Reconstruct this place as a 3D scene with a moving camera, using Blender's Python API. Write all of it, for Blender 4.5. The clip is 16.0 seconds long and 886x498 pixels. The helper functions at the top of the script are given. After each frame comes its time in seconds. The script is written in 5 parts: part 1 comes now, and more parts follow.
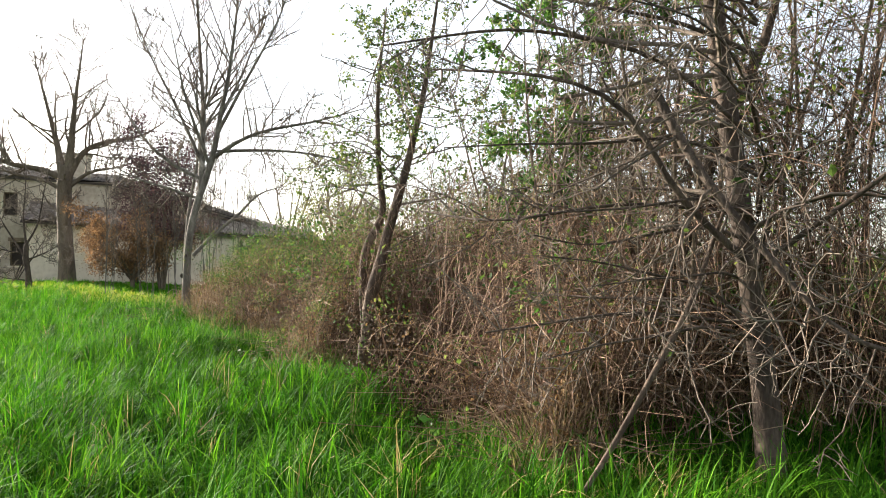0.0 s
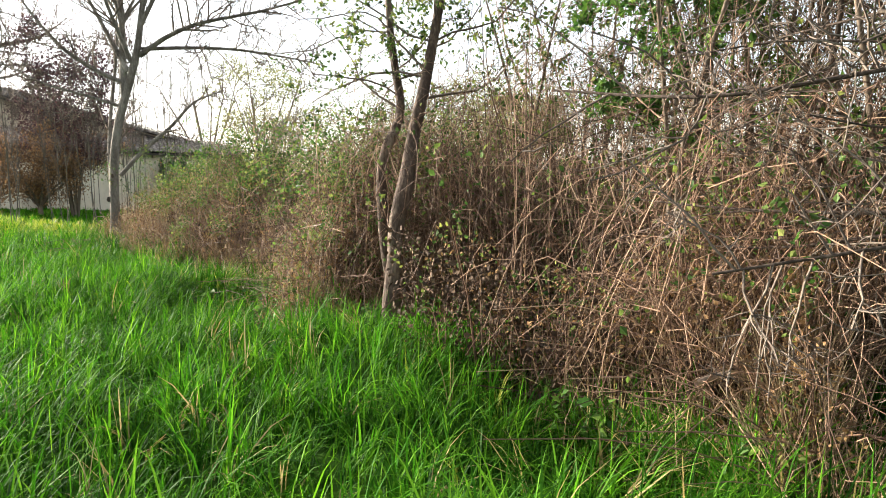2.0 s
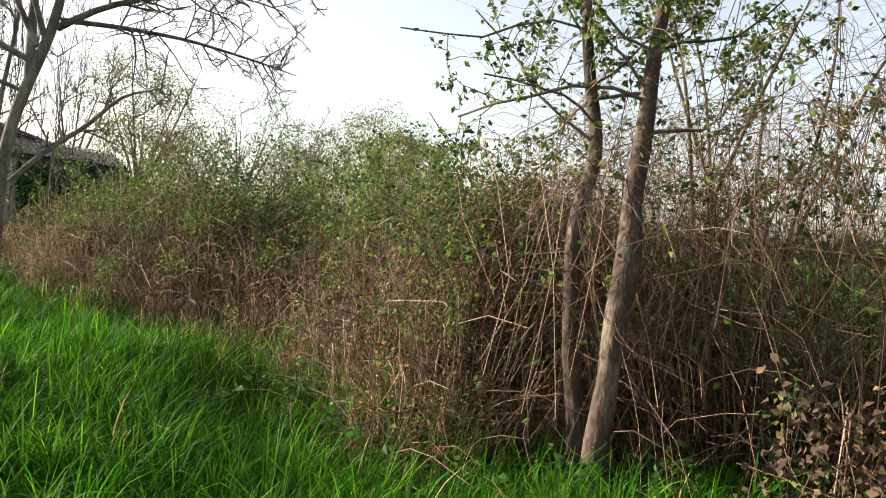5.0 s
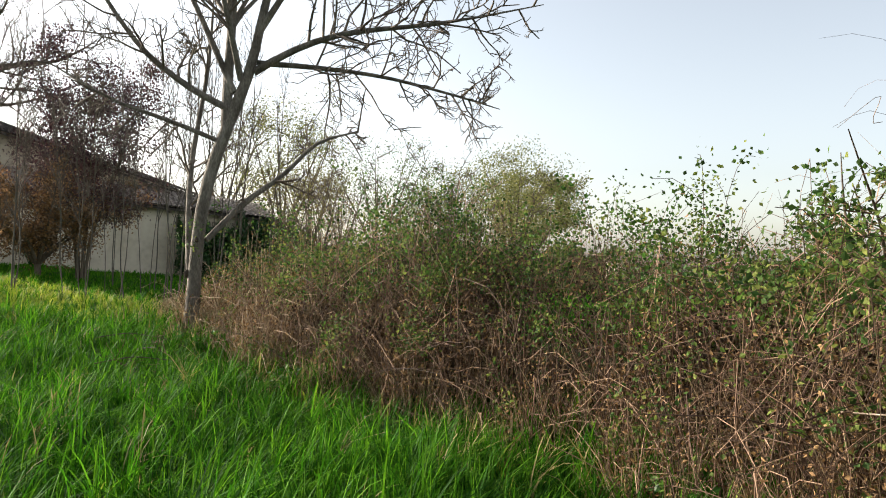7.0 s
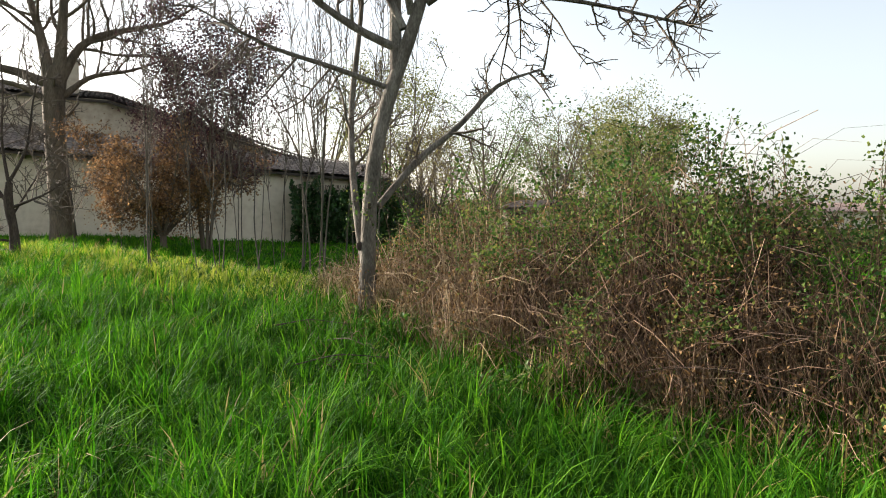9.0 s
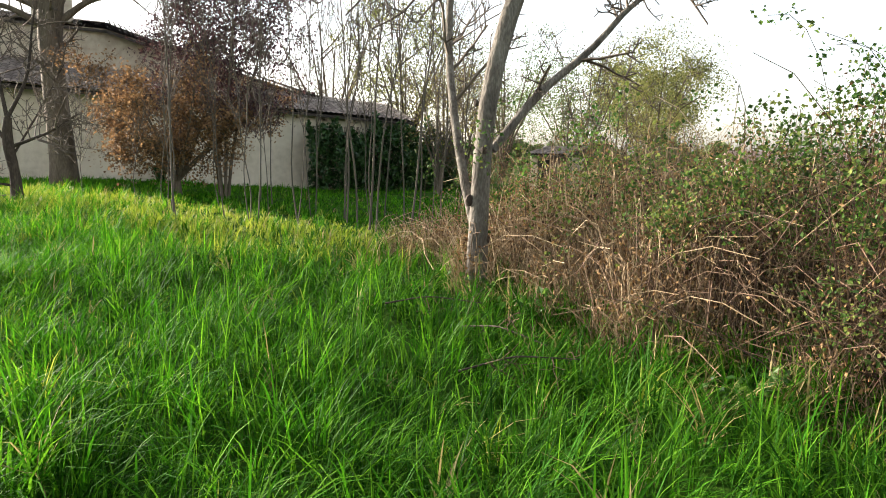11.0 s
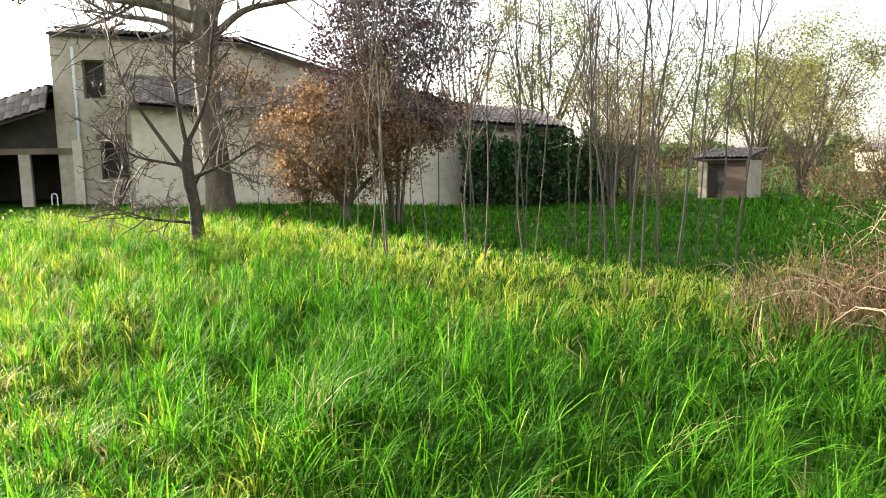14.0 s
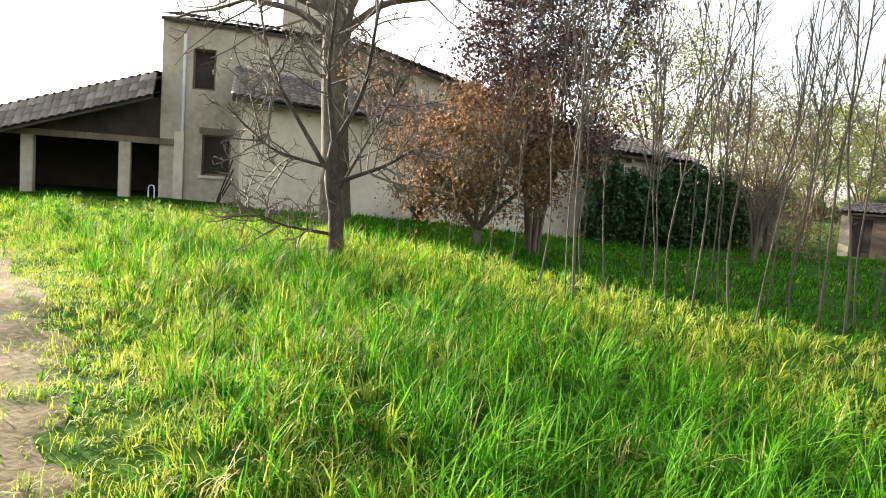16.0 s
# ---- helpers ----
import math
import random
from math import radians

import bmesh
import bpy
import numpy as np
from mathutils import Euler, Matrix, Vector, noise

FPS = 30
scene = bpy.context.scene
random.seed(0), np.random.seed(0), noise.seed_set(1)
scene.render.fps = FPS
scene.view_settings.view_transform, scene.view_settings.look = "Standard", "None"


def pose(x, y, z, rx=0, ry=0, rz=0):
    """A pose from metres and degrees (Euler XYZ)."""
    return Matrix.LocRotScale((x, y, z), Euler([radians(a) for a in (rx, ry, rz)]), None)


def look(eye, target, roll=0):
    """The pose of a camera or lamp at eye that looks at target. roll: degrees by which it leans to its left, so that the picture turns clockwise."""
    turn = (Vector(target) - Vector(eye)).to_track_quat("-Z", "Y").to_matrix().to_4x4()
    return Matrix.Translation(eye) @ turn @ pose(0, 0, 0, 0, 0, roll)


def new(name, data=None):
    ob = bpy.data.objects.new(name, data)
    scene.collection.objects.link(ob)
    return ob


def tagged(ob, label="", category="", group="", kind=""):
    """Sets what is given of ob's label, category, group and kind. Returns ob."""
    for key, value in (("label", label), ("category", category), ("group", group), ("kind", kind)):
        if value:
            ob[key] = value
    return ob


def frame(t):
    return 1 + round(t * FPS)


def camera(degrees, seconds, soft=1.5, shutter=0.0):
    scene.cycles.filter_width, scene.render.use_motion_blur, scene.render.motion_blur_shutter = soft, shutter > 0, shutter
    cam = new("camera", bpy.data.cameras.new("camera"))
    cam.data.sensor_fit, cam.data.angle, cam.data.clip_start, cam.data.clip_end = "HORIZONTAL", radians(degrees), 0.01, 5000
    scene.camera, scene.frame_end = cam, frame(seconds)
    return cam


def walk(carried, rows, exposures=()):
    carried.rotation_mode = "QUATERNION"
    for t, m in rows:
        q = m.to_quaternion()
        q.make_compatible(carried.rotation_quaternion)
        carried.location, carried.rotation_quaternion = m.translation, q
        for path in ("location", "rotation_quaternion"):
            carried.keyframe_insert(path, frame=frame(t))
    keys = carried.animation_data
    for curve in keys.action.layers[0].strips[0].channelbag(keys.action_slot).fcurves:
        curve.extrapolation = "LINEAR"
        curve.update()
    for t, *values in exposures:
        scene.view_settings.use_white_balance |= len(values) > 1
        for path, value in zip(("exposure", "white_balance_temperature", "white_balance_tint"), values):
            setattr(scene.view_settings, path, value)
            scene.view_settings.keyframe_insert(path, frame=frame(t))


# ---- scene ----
cam = camera(62.88, 16.0, soft=1.0)
PATH = [
    (0.0, pose(4.898, -4.718, 1.446, 91.16, -0.20, 15.33)),
    (0.5, pose(4.436, -4.248, 1.420, 87.92, 0.08, 11.67)),
    (1.0, pose(3.975, -3.813, 1.386, 86.46, -0.84, 11.18)),
    (1.5, pose(3.517, -3.357, 1.390, 85.26, -0.77, 14.93)),
    (2.0, pose(2.988, -2.907, 1.413, 84.41, 1.29, 8.81)),
    (2.5, pose(2.481, -2.472, 1.439, 86.53, 0.11, 8.73)),
    (3.0, pose(1.908, -2.053, 1.472, 85.87, -1.69, 8.96)),
    (3.2, pose(1.682, -1.879, 1.483, 86.00, -1.52, 6.52)),
    (5.3, pose(-0.388, 0.066, 1.526, 88.60, -4.53, -2.78)),
    (5.5, pose(-0.597, 0.258, 1.531, 88.94, -4.52, -1.13)),
    (6.0, pose(-1.123, 0.735, 1.569, 88.79, -1.29, 0.22)),
    (6.5, pose(-1.615, 1.205, 1.592, 88.75, -1.69, 4.31)),
    (7.0, pose(-2.108, 1.659, 1.609, 90.30, -2.62, 6.09)),
    (7.5, pose(-2.602, 2.079, 1.608, 87.52, -1.06, 6.59)),
    (8.0, pose(-3.083, 2.495, 1.621, 85.86, 0.42, 10.80)),
    (8.5, pose(-3.596, 2.888, 1.638, 83.87, -0.62, 8.13)),
    (9.0, pose(-4.125, 3.272, 1.643, 86.61, -0.38, 12.45)),
    (9.2, pose(-4.328, 3.431, 1.641, 85.06, -1.30, 13.95)),
    (11.3, pose(-6.426, 5.066, 1.614, 81.36, -1.02, 11.42)),
    (11.5, pose(-6.668, 5.183, 1.643, 80.72, -0.79, 12.32)),
    (12.0, pose(-7.328, 5.410, 1.779, 81.34, 0.27, 14.27)),
    (12.5, pose(-7.946, 5.688, 1.849, 79.42, 4.28, 11.94)),
    (13.0, pose(-8.535, 6.054, 1.867, 82.60, 2.43, 14.29)),
    (13.5, pose(-9.094, 6.453, 1.855, 83.01, 0.22, 18.36)),
    (14.0, pose(-9.650, 6.899, 1.863, 82.64, 1.08, 17.62)),
    (14.5, pose(-10.205, 7.345, 1.885, 85.89, 0.38, 19.17)),
    (15.0, pose(-10.804, 7.679, 1.861, 83.64, -0.05, 17.03)),
    (15.5, pose(-11.448, 7.957, 1.793, 83.60, -1.89, 19.51)),
    (16.0, pose(-12.138, 8.249, 1.727, 84.40, -4.10, 22.29)),
]
walk(cam, PATH, [(0.0, 1.85), (0.5, 1.25), (1.0, 1.7), (1.5, 1.95), (2.5, 2.1), (3.0, 1.5), (5.5, 1.35), (6.5, 1.22), (7.5, 1.3), (9.2, 1.35), (11.3, 1.95), (12.5, 2.6), (13.0, 2.65), (13.5, 2.45), (14.0, 2.35), (14.5, 2.45), (15.0, 2.2), (16.0, 2.2)])

# ---- world, sun ----
SUN_AZ = radians(163)      # turned anticlockwise from +x
SUN_EL = radians(15.5)
world = bpy.data.worlds.new("sky")
scene.world = world
world.use_nodes = True
wn = world.node_tree
sky = wn.nodes.new("ShaderNodeTexSky")
sky.sky_type = "NISHITA"
sky.sun_disc = False
sky.sun_elevation = SUN_EL
sky.sun_rotation = math.pi / 2 - SUN_AZ
sky.air_density, sky.dust_density, sky.ozone_density = 1.0, 1.8, 1.0
bg = wn.nodes["Background"]
bg.inputs["Strength"].default_value = 0.125
pale = wn.nodes.new("ShaderNodeHueSaturation")   # thin high haze
pale.inputs["Saturation"].default_value = 0.45
wn.links.new(sky.outputs[0], pale.inputs["Color"])
wn.links.new(pale.outputs[0], bg.inputs["Color"])
sun = new("sun", bpy.data.lights.new("sun", "SUN"))
sun.data.energy, sun.data.angle, sun.data.color = 5.0, radians(1.5), (1.0, 0.89, 0.76)
sun_way = Vector((math.cos(SUN_AZ) * math.cos(SUN_EL), math.sin(SUN_AZ) * math.cos(SUN_EL), math.sin(SUN_EL)))
sun.matrix_world = look(sun_way * 50, (0, 0, 0))

# ---- materials ----


def mat(name, colors, scale=3.0, rough=0.8, bump=0.0, bump_scale=30.0, island=0.0, through_light=0.0, grain=(1, 1, 1), metal=0.0, by_object=0.0, spec=0.3):
    """Colours mixed by two scales of noise and by a random value of each island."""
    m = bpy.data.materials.new(name)
    m.use_nodes = True
    t = m.node_tree
    n, link = t.nodes, t.links.new
    p = n["Principled BSDF"]
    p.inputs["Roughness"].default_value, p.inputs["Metallic"].default_value = rough, metal
    p.inputs["Specular IOR Level"].default_value = spec
    co = n.new("ShaderNodeTexCoord")
    mp = n.new("ShaderNodeMapping")
    mp.inputs["Scale"].default_value = grain
    link(co.outputs["Object"], mp.inputs["Vector"])
    big = n.new("ShaderNodeTexNoise")
    big.inputs["Scale"].default_value, big.inputs["Detail"].default_value = scale, 5
    fine = n.new("ShaderNodeTexNoise")
    fine.inputs["Scale"].default_value, fine.inputs["Detail"].default_value = scale * 9, 4
    link(mp.outputs[0], big.inputs["Vector"])
    link(mp.outputs[0], fine.inputs["Vector"])
    a = n.new("ShaderNodeMath")
    a.operation = "MULTIPLY_ADD"
    a.inputs[1].default_value, a.inputs[2].default_value = 0.4, 0.0
    link(fine.outputs["Fac"], a.inputs[0])
    b = n.new("ShaderNodeMath")
    b.operation = "MULTIPLY_ADD"
    b.inputs[1].default_value = 0.6
    link(big.outputs["Fac"], b.inputs[0])
    link(a.outputs[0], b.inputs[2])
    fac = b.outputs[0]
    if island or by_object:
        if by_object:
            g = n.new("ShaderNodeObjectInfo")
        else:
            g = n.new("ShaderNodeNewGeometry")
        c = n.new("ShaderNodeMix")
        c.inputs[0].default_value = island or by_object
        link(fac, c.inputs[2])
        link(g.outputs["Random" if by_object else "Random Per Island"], c.inputs[3])
        fac = c.outputs[0]
    ramp = n.new("ShaderNodeValToRGB")
    r = ramp.color_ramp
    lo, hi = (0.08, 0.92) if (island or by_object) else (0.32, 0.68)
    r.elements[0].position, r.elements[1].position = lo, hi
    r.elements[0].color, r.elements[1].color = (*colors[0], 1), (*colors[-1], 1)
    for i, c in enumerate(colors[1:-1]):
        r.elements.new(lo + (hi - lo) * (i + 1) / (len(colors) - 1)).color = (*c, 1)
    link(fac, ramp.inputs[0])
    link(ramp.outputs[0], p.inputs["Base Color"])
    if bump:
        bn = n.new("ShaderNodeTexNoise")
        bn.inputs["Scale"].default_value, bn.inputs["Detail"].default_value = bump_scale, 6
        link(mp.outputs[0], bn.inputs["Vector"])
        bp = n.new("ShaderNodeBump")
        bp.inputs["Strength"].default_value, bp.inputs["Distance"].default_value = bump, 0.02
        link(bn.outputs["Fac"], bp.inputs["Height"])
        link(bp.outputs[0], p.inputs["Normal"])
    if through_light:
        tr = n.new("ShaderNodeBsdfTranslucent")
        link(ramp.outputs[0], tr.inputs["Color"])
        mx = n.new("ShaderNodeMixShader")
        mx.inputs[0].default_value = through_light
        link(p.outputs[0], mx.inputs[1])
        link(tr.outputs[0], mx.inputs[2])
        link(mx.outputs[0], n["Material Output"].inputs["Surface"])
    return m


M_SOIL = mat("meadow_soil", [(0.014, 0.035, 0.004), (0.03, 0.075, 0.008), (0.06, 0.12, 0.014)], 0.8, 0.95, 0.6, 25, spec=0.03)
M_TRACK = mat("track_dirt", [(0.05, 0.06, 0.02), (0.14, 0.11, 0.06), (0.24, 0.19, 0.12)], 1.6, 0.95, 0.6, 18, spec=0.05)
M_GRASS = mat("grass", [(0.006, 0.036, 0.002), (0.045, 0.185, 0.006), (0.175, 0.39, 0.018)], 0.35, 0.65, island=0.6, through_light=0.45, spec=0.08)
# darker copy of the grass, carries the shade along the bank
M_GRASS_SHADE = mat("lush_grass", [(0.005, 0.03, 0.002), (0.028, 0.105, 0.005), (0.11, 0.26, 0.015)], 0.35, 0.6, island=0.65, through_light=0.4, spec=0.06)
M_GRASS_DRY = mat("dry_grass", [(0.2, 0.15, 0.05), (0.34, 0.27, 0.1), (0.45, 0.37, 0.17)], 0.6, 0.7, island=0.6, through_light=0.3)
M_GRASS_YEL = mat("yellow_grass", [(0.1, 0.19, 0.01), (0.27, 0.35, 0.025), (0.52, 0.52, 0.085)], 0.5, 0.6, island=0.5, through_light=0.45)
M_CANE = mat("bramble_cane", [(0.028, 0.016, 0.011), (0.115, 0.064, 0.038), (0.34, 0.225, 0.145)], 2.0, 0.75, island=0.75)
M_STEM = mat("dry_stem", [(0.07, 0.045, 0.025), (0.24, 0.165, 0.09), (0.5, 0.39, 0.24)], 2.0, 0.8, island=0.75)
M_LEAF = mat("bramble_leaf", [(0.02, 0.045, 0.012), (0.065, 0.12, 0.024), (0.23, 0.25, 0.06)], 1.5, 0.7, island=0.7, through_light=0.4, spec=0.15)
M_FRESH = mat("fresh_leaf", [(0.02, 0.06, 0.012), (0.055, 0.13, 0.02), (0.14, 0.23, 0.04)], 1.5, 0.5, island=0.7, through_light=0.45, spec=0.3)
M_INNER_SHADE = mat("leaf_litter", [(0.025, 0.016, 0.01), (0.06, 0.038, 0.022), (0.12, 0.075, 0.04)], 2.0, 0.9, island=0.7)
M_IVY = mat("ivy_leaf", [(0.012, 0.04, 0.01), (0.03, 0.08, 0.016), (0.05, 0.12, 0.02)], 1.5, 0.4, island=0.7, through_light=0.25, spec=0.5)
M_DEAD = mat("dead_leaf", [(0.05, 0.028, 0.013), (0.18, 0.1, 0.042), (0.36, 0.225, 0.095)], 2.0, 0.8, island=0.8, through_light=0.2)
M_BARK = mat("ash_bark", [(0.04, 0.033, 0.027), (0.125, 0.108, 0.088), (0.26, 0.235, 0.2)], 6.0, 0.9, 1.0, 34, grain=(1, 1, 0.35))
M_BARK_DK = mat("rough_bark", [(0.05, 0.038, 0.028), (0.11, 0.085, 0.06), (0.19, 0.15, 0.11)], 4.0, 0.92, 1.0, 22, grain=(1, 1, 0.25))
# deep brown bark; on the thicket tree its darkness stands for backlight
M_BARK_DEEP = mat("deep_brown_bark", [(0.018, 0.013, 0.01), (0.055, 0.04, 0.03), (0.12, 0.09, 0.07)], 5.0, 0.9, 1.0, 24, grain=(1, 1, 0.3))
M_BARK_TWIN = mat("peeling_bark", [(0.022, 0.015, 0.011), (0.07, 0.048, 0.034), (0.22, 0.17, 0.125)], 5.0, 0.9, 1.0, 22, grain=(1, 1, 0.3))
M_TWIG = mat("twig_bark", [(0.06, 0.045, 0.036), (0.16, 0.13, 0.1)], 3.0, 0.85, island=0.6)
M_SAP = mat("sapling_bark", [(0.05, 0.04, 0.03), (0.13, 0.11, 0.085)], 3.0, 0.85, 0.3, 30, island=0.5)
M_COPPER = mat("brown_leaf", [(0.1, 0.055, 0.028), (0.22, 0.125, 0.06), (0.42, 0.25, 0.12)], 1.2, 0.7, island=0.7, through_light=0.35)
M_PURPLE = mat("purple_leaf", [(0.03, 0.016, 0.02), (0.075, 0.036, 0.04), (0.16, 0.08, 0.075)], 1.2, 0.6, island=0.7, through_light=0.3)
M_SPRING = mat("spring_leaf", [(0.08, 0.09, 0.025), (0.16, 0.17, 0.045), (0.3, 0.28, 0.09)], 0.6, 0.6, island=0.7, through_light=0.4)
M_FAR = mat("far_leaf", [(0.06, 0.1, 0.025), (0.1, 0.15, 0.04), (0.17, 0.2, 0.06)], 0.3, 0.7, island=0.7, through_light=0.3)
M_PLASTER = mat("cream_plaster", [(0.45, 0.38, 0.28), (0.62, 0.54, 0.42), (0.7, 0.63, 0.5)], 0.5, 0.9, 0.35, 14)
M_PLASTER_OLD = mat("old_plaster", [(0.3, 0.24, 0.18), (0.44, 0.37, 0.28), (0.54, 0.47, 0.37)], 0.6, 0.92, 0.5, 10)
M_TILE = mat("roof_tile", [(0.12, 0.095, 0.08), (0.22, 0.18, 0.15), (0.33, 0.28, 0.23)], 2.0, 0.9, 0.5, 15, island=0.7)
M_BUD = mat("bud_leaf", [(0.07, 0.055, 0.025), (0.16, 0.13, 0.045), (0.28, 0.25, 0.08)], 0.8, 0.7, island=0.7, through_light=0.3)
M_PINK = mat("far_tile", [(0.36, 0.24, 0.2), (0.5, 0.36, 0.3)], 1.0, 0.9, 0.2, 10)
# dark timber; also the painted shade behind windows, lean-to and barn openings
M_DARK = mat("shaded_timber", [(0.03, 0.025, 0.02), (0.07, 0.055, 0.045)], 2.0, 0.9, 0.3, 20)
M_WOOD = mat("old_wood", [(0.12, 0.09, 0.06), (0.24, 0.18, 0.12)], 2.0, 0.85, 0.4, 30, grain=(1, 1, 0.2))
M_ZINC = mat("grey_paint", [(0.6, 0.6, 0.58), (0.75, 0.75, 0.72)], 2.0, 0.5, 0.05, 20)
M_BRICK = mat("brick", [(0.08, 0.055, 0.04), (0.15, 0.11, 0.08)], 2.0, 0.9, 0.4, 20, by_object=0.7)
# ---- mesh helpers ----
rng = np.random.default_rng(7)


def mesh_of(name, pieces, material, smooth=True):
    """A mesh out of pieces: vertices, then one or more arrays of faces (all triangles or all quads each)."""
    me = bpy.data.meshes.new(name)
    vs, loops, sizes, off = [], [], [], 0
    for v, *fs in pieces:
        v = np.asarray(v, dtype=np.float32).reshape(-1, 3)
        vs.append(v)
        for f in fs:
            f = np.asarray(f, dtype=np.int32)
            loops.append((f + off).ravel())
            sizes.append(np.full(len(f), f.shape[1], dtype=np.int32))
        off += len(v)
    v, lo, sz = np.concatenate(vs), np.concatenate(loops), np.concatenate(sizes)
    me.vertices.add(len(v))
    me.vertices.foreach_set("co", v.ravel())
    me.loops.add(len(lo))
    me.loops.foreach_set("vertex_index", lo)
    me.polygons.add(len(sz))
    start = np.concatenate(([0], np.cumsum(sz)[:-1])).astype(np.int32)
    me.polygons.foreach_set("loop_start", start)
    me.polygons.foreach_set("use_smooth", np.full(len(sz), smooth))
    me.update(calc_edges=True)
    me.materials.append(material)
    return me


def part(name, bm, material, parent, label=""):
    """One mesh object under a thing or under a part; bm may be a bmesh or a ready mesh."""
    if isinstance(bm, bmesh.types.BMesh):
        me = bpy.data.meshes.new(name)
        bm.to_mesh(me)
        bm.free()
        me.materials.append(material)
    else:
        me = bm
    ob = new(name, me)
    ob.parent = parent
    if label:
        tagged(ob, label)
    return ob


def thing(name, at, label, category, group="", kind=""):
    ob = new(name)
    ob.location = at
    ob.empty_display_size = 0.2
    return tagged(ob, label, category, group, kind)


def box(bm, x0, x1, y0, y1, z0, z1, bevel=0.0):
    g = bmesh.ops.create_cube(bm, size=1.0)
    bmesh.ops.scale(bm, vec=(x1 - x0, y1 - y0, z1 - z0), verts=g["verts"])
    bmesh.ops.translate(bm, vec=((x0 + x1) / 2, (y0 + y1) / 2, (z0 + z1) / 2), verts=g["verts"])
    if bevel:
        es = list({e for v in g["verts"] for e in v.link_edges})
        bmesh.ops.bevel(bm, geom=es, offset=bevel, segments=2, affect="EDGES")
    return bm


def block(x0, x1, y0, y1, z0, z1, bevel=0.0):
    return box(bmesh.new(), x0, x1, y0, y1, z0, z1, bevel)


def tubes(pts, rad, sides=4):
    """Tubes along N polylines of K points each: pts (N,K,3), rad (N,K)."""
    n, k, _ = pts.shape
    tan = np.gradient(pts, axis=1)
    tan /= np.linalg.norm(tan, axis=2, keepdims=True) + 1e-9
    ref = np.where(np.abs(tan[:, :1, 2:3]) > 0.8, np.array([1.0, 0.1, 0]), np.array([0, 0.1, 1.0]))
    u = np.cross(tan, np.broadcast_to(ref, tan.shape))
    u /= np.linalg.norm(u, axis=2, keepdims=True) + 1e-9
    w = np.cross(tan, u)
    a = np.arange(sides) * 2 * np.pi / sides
    ring = u[:, :, None] * np.cos(a)[None, None, :, None] + w[:, :, None] * np.sin(a)[None, None, :, None]
    v = pts[:, :, None] + ring * rad[:, :, None, None]
    i = np.arange(n)[:, None, None] * k * sides + np.arange(k - 1)[None, :, None] * sides
    j = np.arange(sides)[None, None, :]
    j2 = (j + 1) % sides
    f = np.stack([i + j, i + j2, i + sides + j2, i + sides + j], -1)
    return v.reshape(-1, 3), f.reshape(-1, 4)


def leaf_quads(c, way, size, fold=0.35, wide=0.55):
    """Folded pointed leaves: at c, along way."""
    n = len(c)
    way = way / (np.linalg.norm(way, axis=1, keepdims=True) + 1e-9)
    side = np.cross(way, rng.normal(size=(n, 3)))
    side /= np.linalg.norm(side, axis=1, keepdims=True) + 1e-9
    up = np.cross(side, way)
    s = np.asarray(size).reshape(-1, 1) * np.ones((n, 1))
    a = c
    b = c + way * s * 0.45 + side * s * wide * 0.5 + up * s * fold * 0.3
    d = c + way * s * 0.45 - side * s * wide * 0.5 + up * s * fold * 0.3
    t = c + way * s
    v = np.stack([a, b, t, d], 1).reshape(-1, 3)
    i = np.arange(n)[:, None] * 4
    f = np.concatenate([i + np.array([[0, 1, 2]]), i + np.array([[0, 2, 3]])])
    return v, f


def blades(base, height, width, lean_way, lean, curve=1.0):
    """Grass blades of two quads and a tip, bent over to lean_way."""
    n = len(base)
    h, w = height[:, None], width[:, None]
    lw = np.stack([np.cos(lean_way), np.sin(lean_way), np.zeros(n)], 1)
    turn = lean_way + rng.uniform(0.6, 2.5, n)
    sd = np.stack([np.cos(turn), np.sin(turn), np.zeros(n)], 1)
    out = []
    for s, ws in ((0.0, 0.8), (0.4, 1.0), (0.75, 0.7)):
        p = base + lw * (lean[:, None] * h * s ** 2 * curve) + np.array([0, 0, 1.0]) * (h * (s - 0.35 * (lean[:, None] * s) ** 2))
        out += [p - sd * w * ws * 0.5, p + sd * w * ws * 0.5]
    out.append(base + lw * (lean[:, None] * h * curve) + np.array([0, 0, 1.0]) * (h * (1 - 0.45 * lean[:, None] ** 2)))
    v = np.stack(out, 1).reshape(-1, 3)
    i = np.arange(n)[:, None] * 7
    q = np.concatenate([i + np.array([[0, 1, 3, 2]]), i + np.array([[2, 3, 5, 4]])])
    t = i + np.array([[4, 5, 6]])
    return v, q, t


def short_blades(base, height, width, lean_way, lean):
    """Blades of one quad and a tip, for grass farther off."""
    n = len(base)
    h, w, le = height[:, None], width[:, None], lean[:, None]
    lw = np.stack([np.cos(lean_way), np.sin(lean_way), np.zeros(n)], 1)
    turn = lean_way + rng.uniform(0.6, 2.5, n)
    sd = np.stack([np.cos(turn), np.sin(turn), np.zeros(n)], 1)
    up = np.array([0, 0, 1.0])
    mid = base + lw * (le * h * 0.3) + up * (h * (0.55 - 0.1 * le ** 2))
    tip = base + lw * (le * h) + up * (h * (1 - 0.45 * le ** 2))
    v = np.stack([base - sd * w * 0.4, base + sd * w * 0.4, mid - sd * w * 0.5, mid + sd * w * 0.5, tip], 1).reshape(-1, 3)
    i = np.arange(n)[:, None] * 5
    return v, i + np.array([[0, 1, 3, 2]]), i + np.array([[2, 3, 4]])


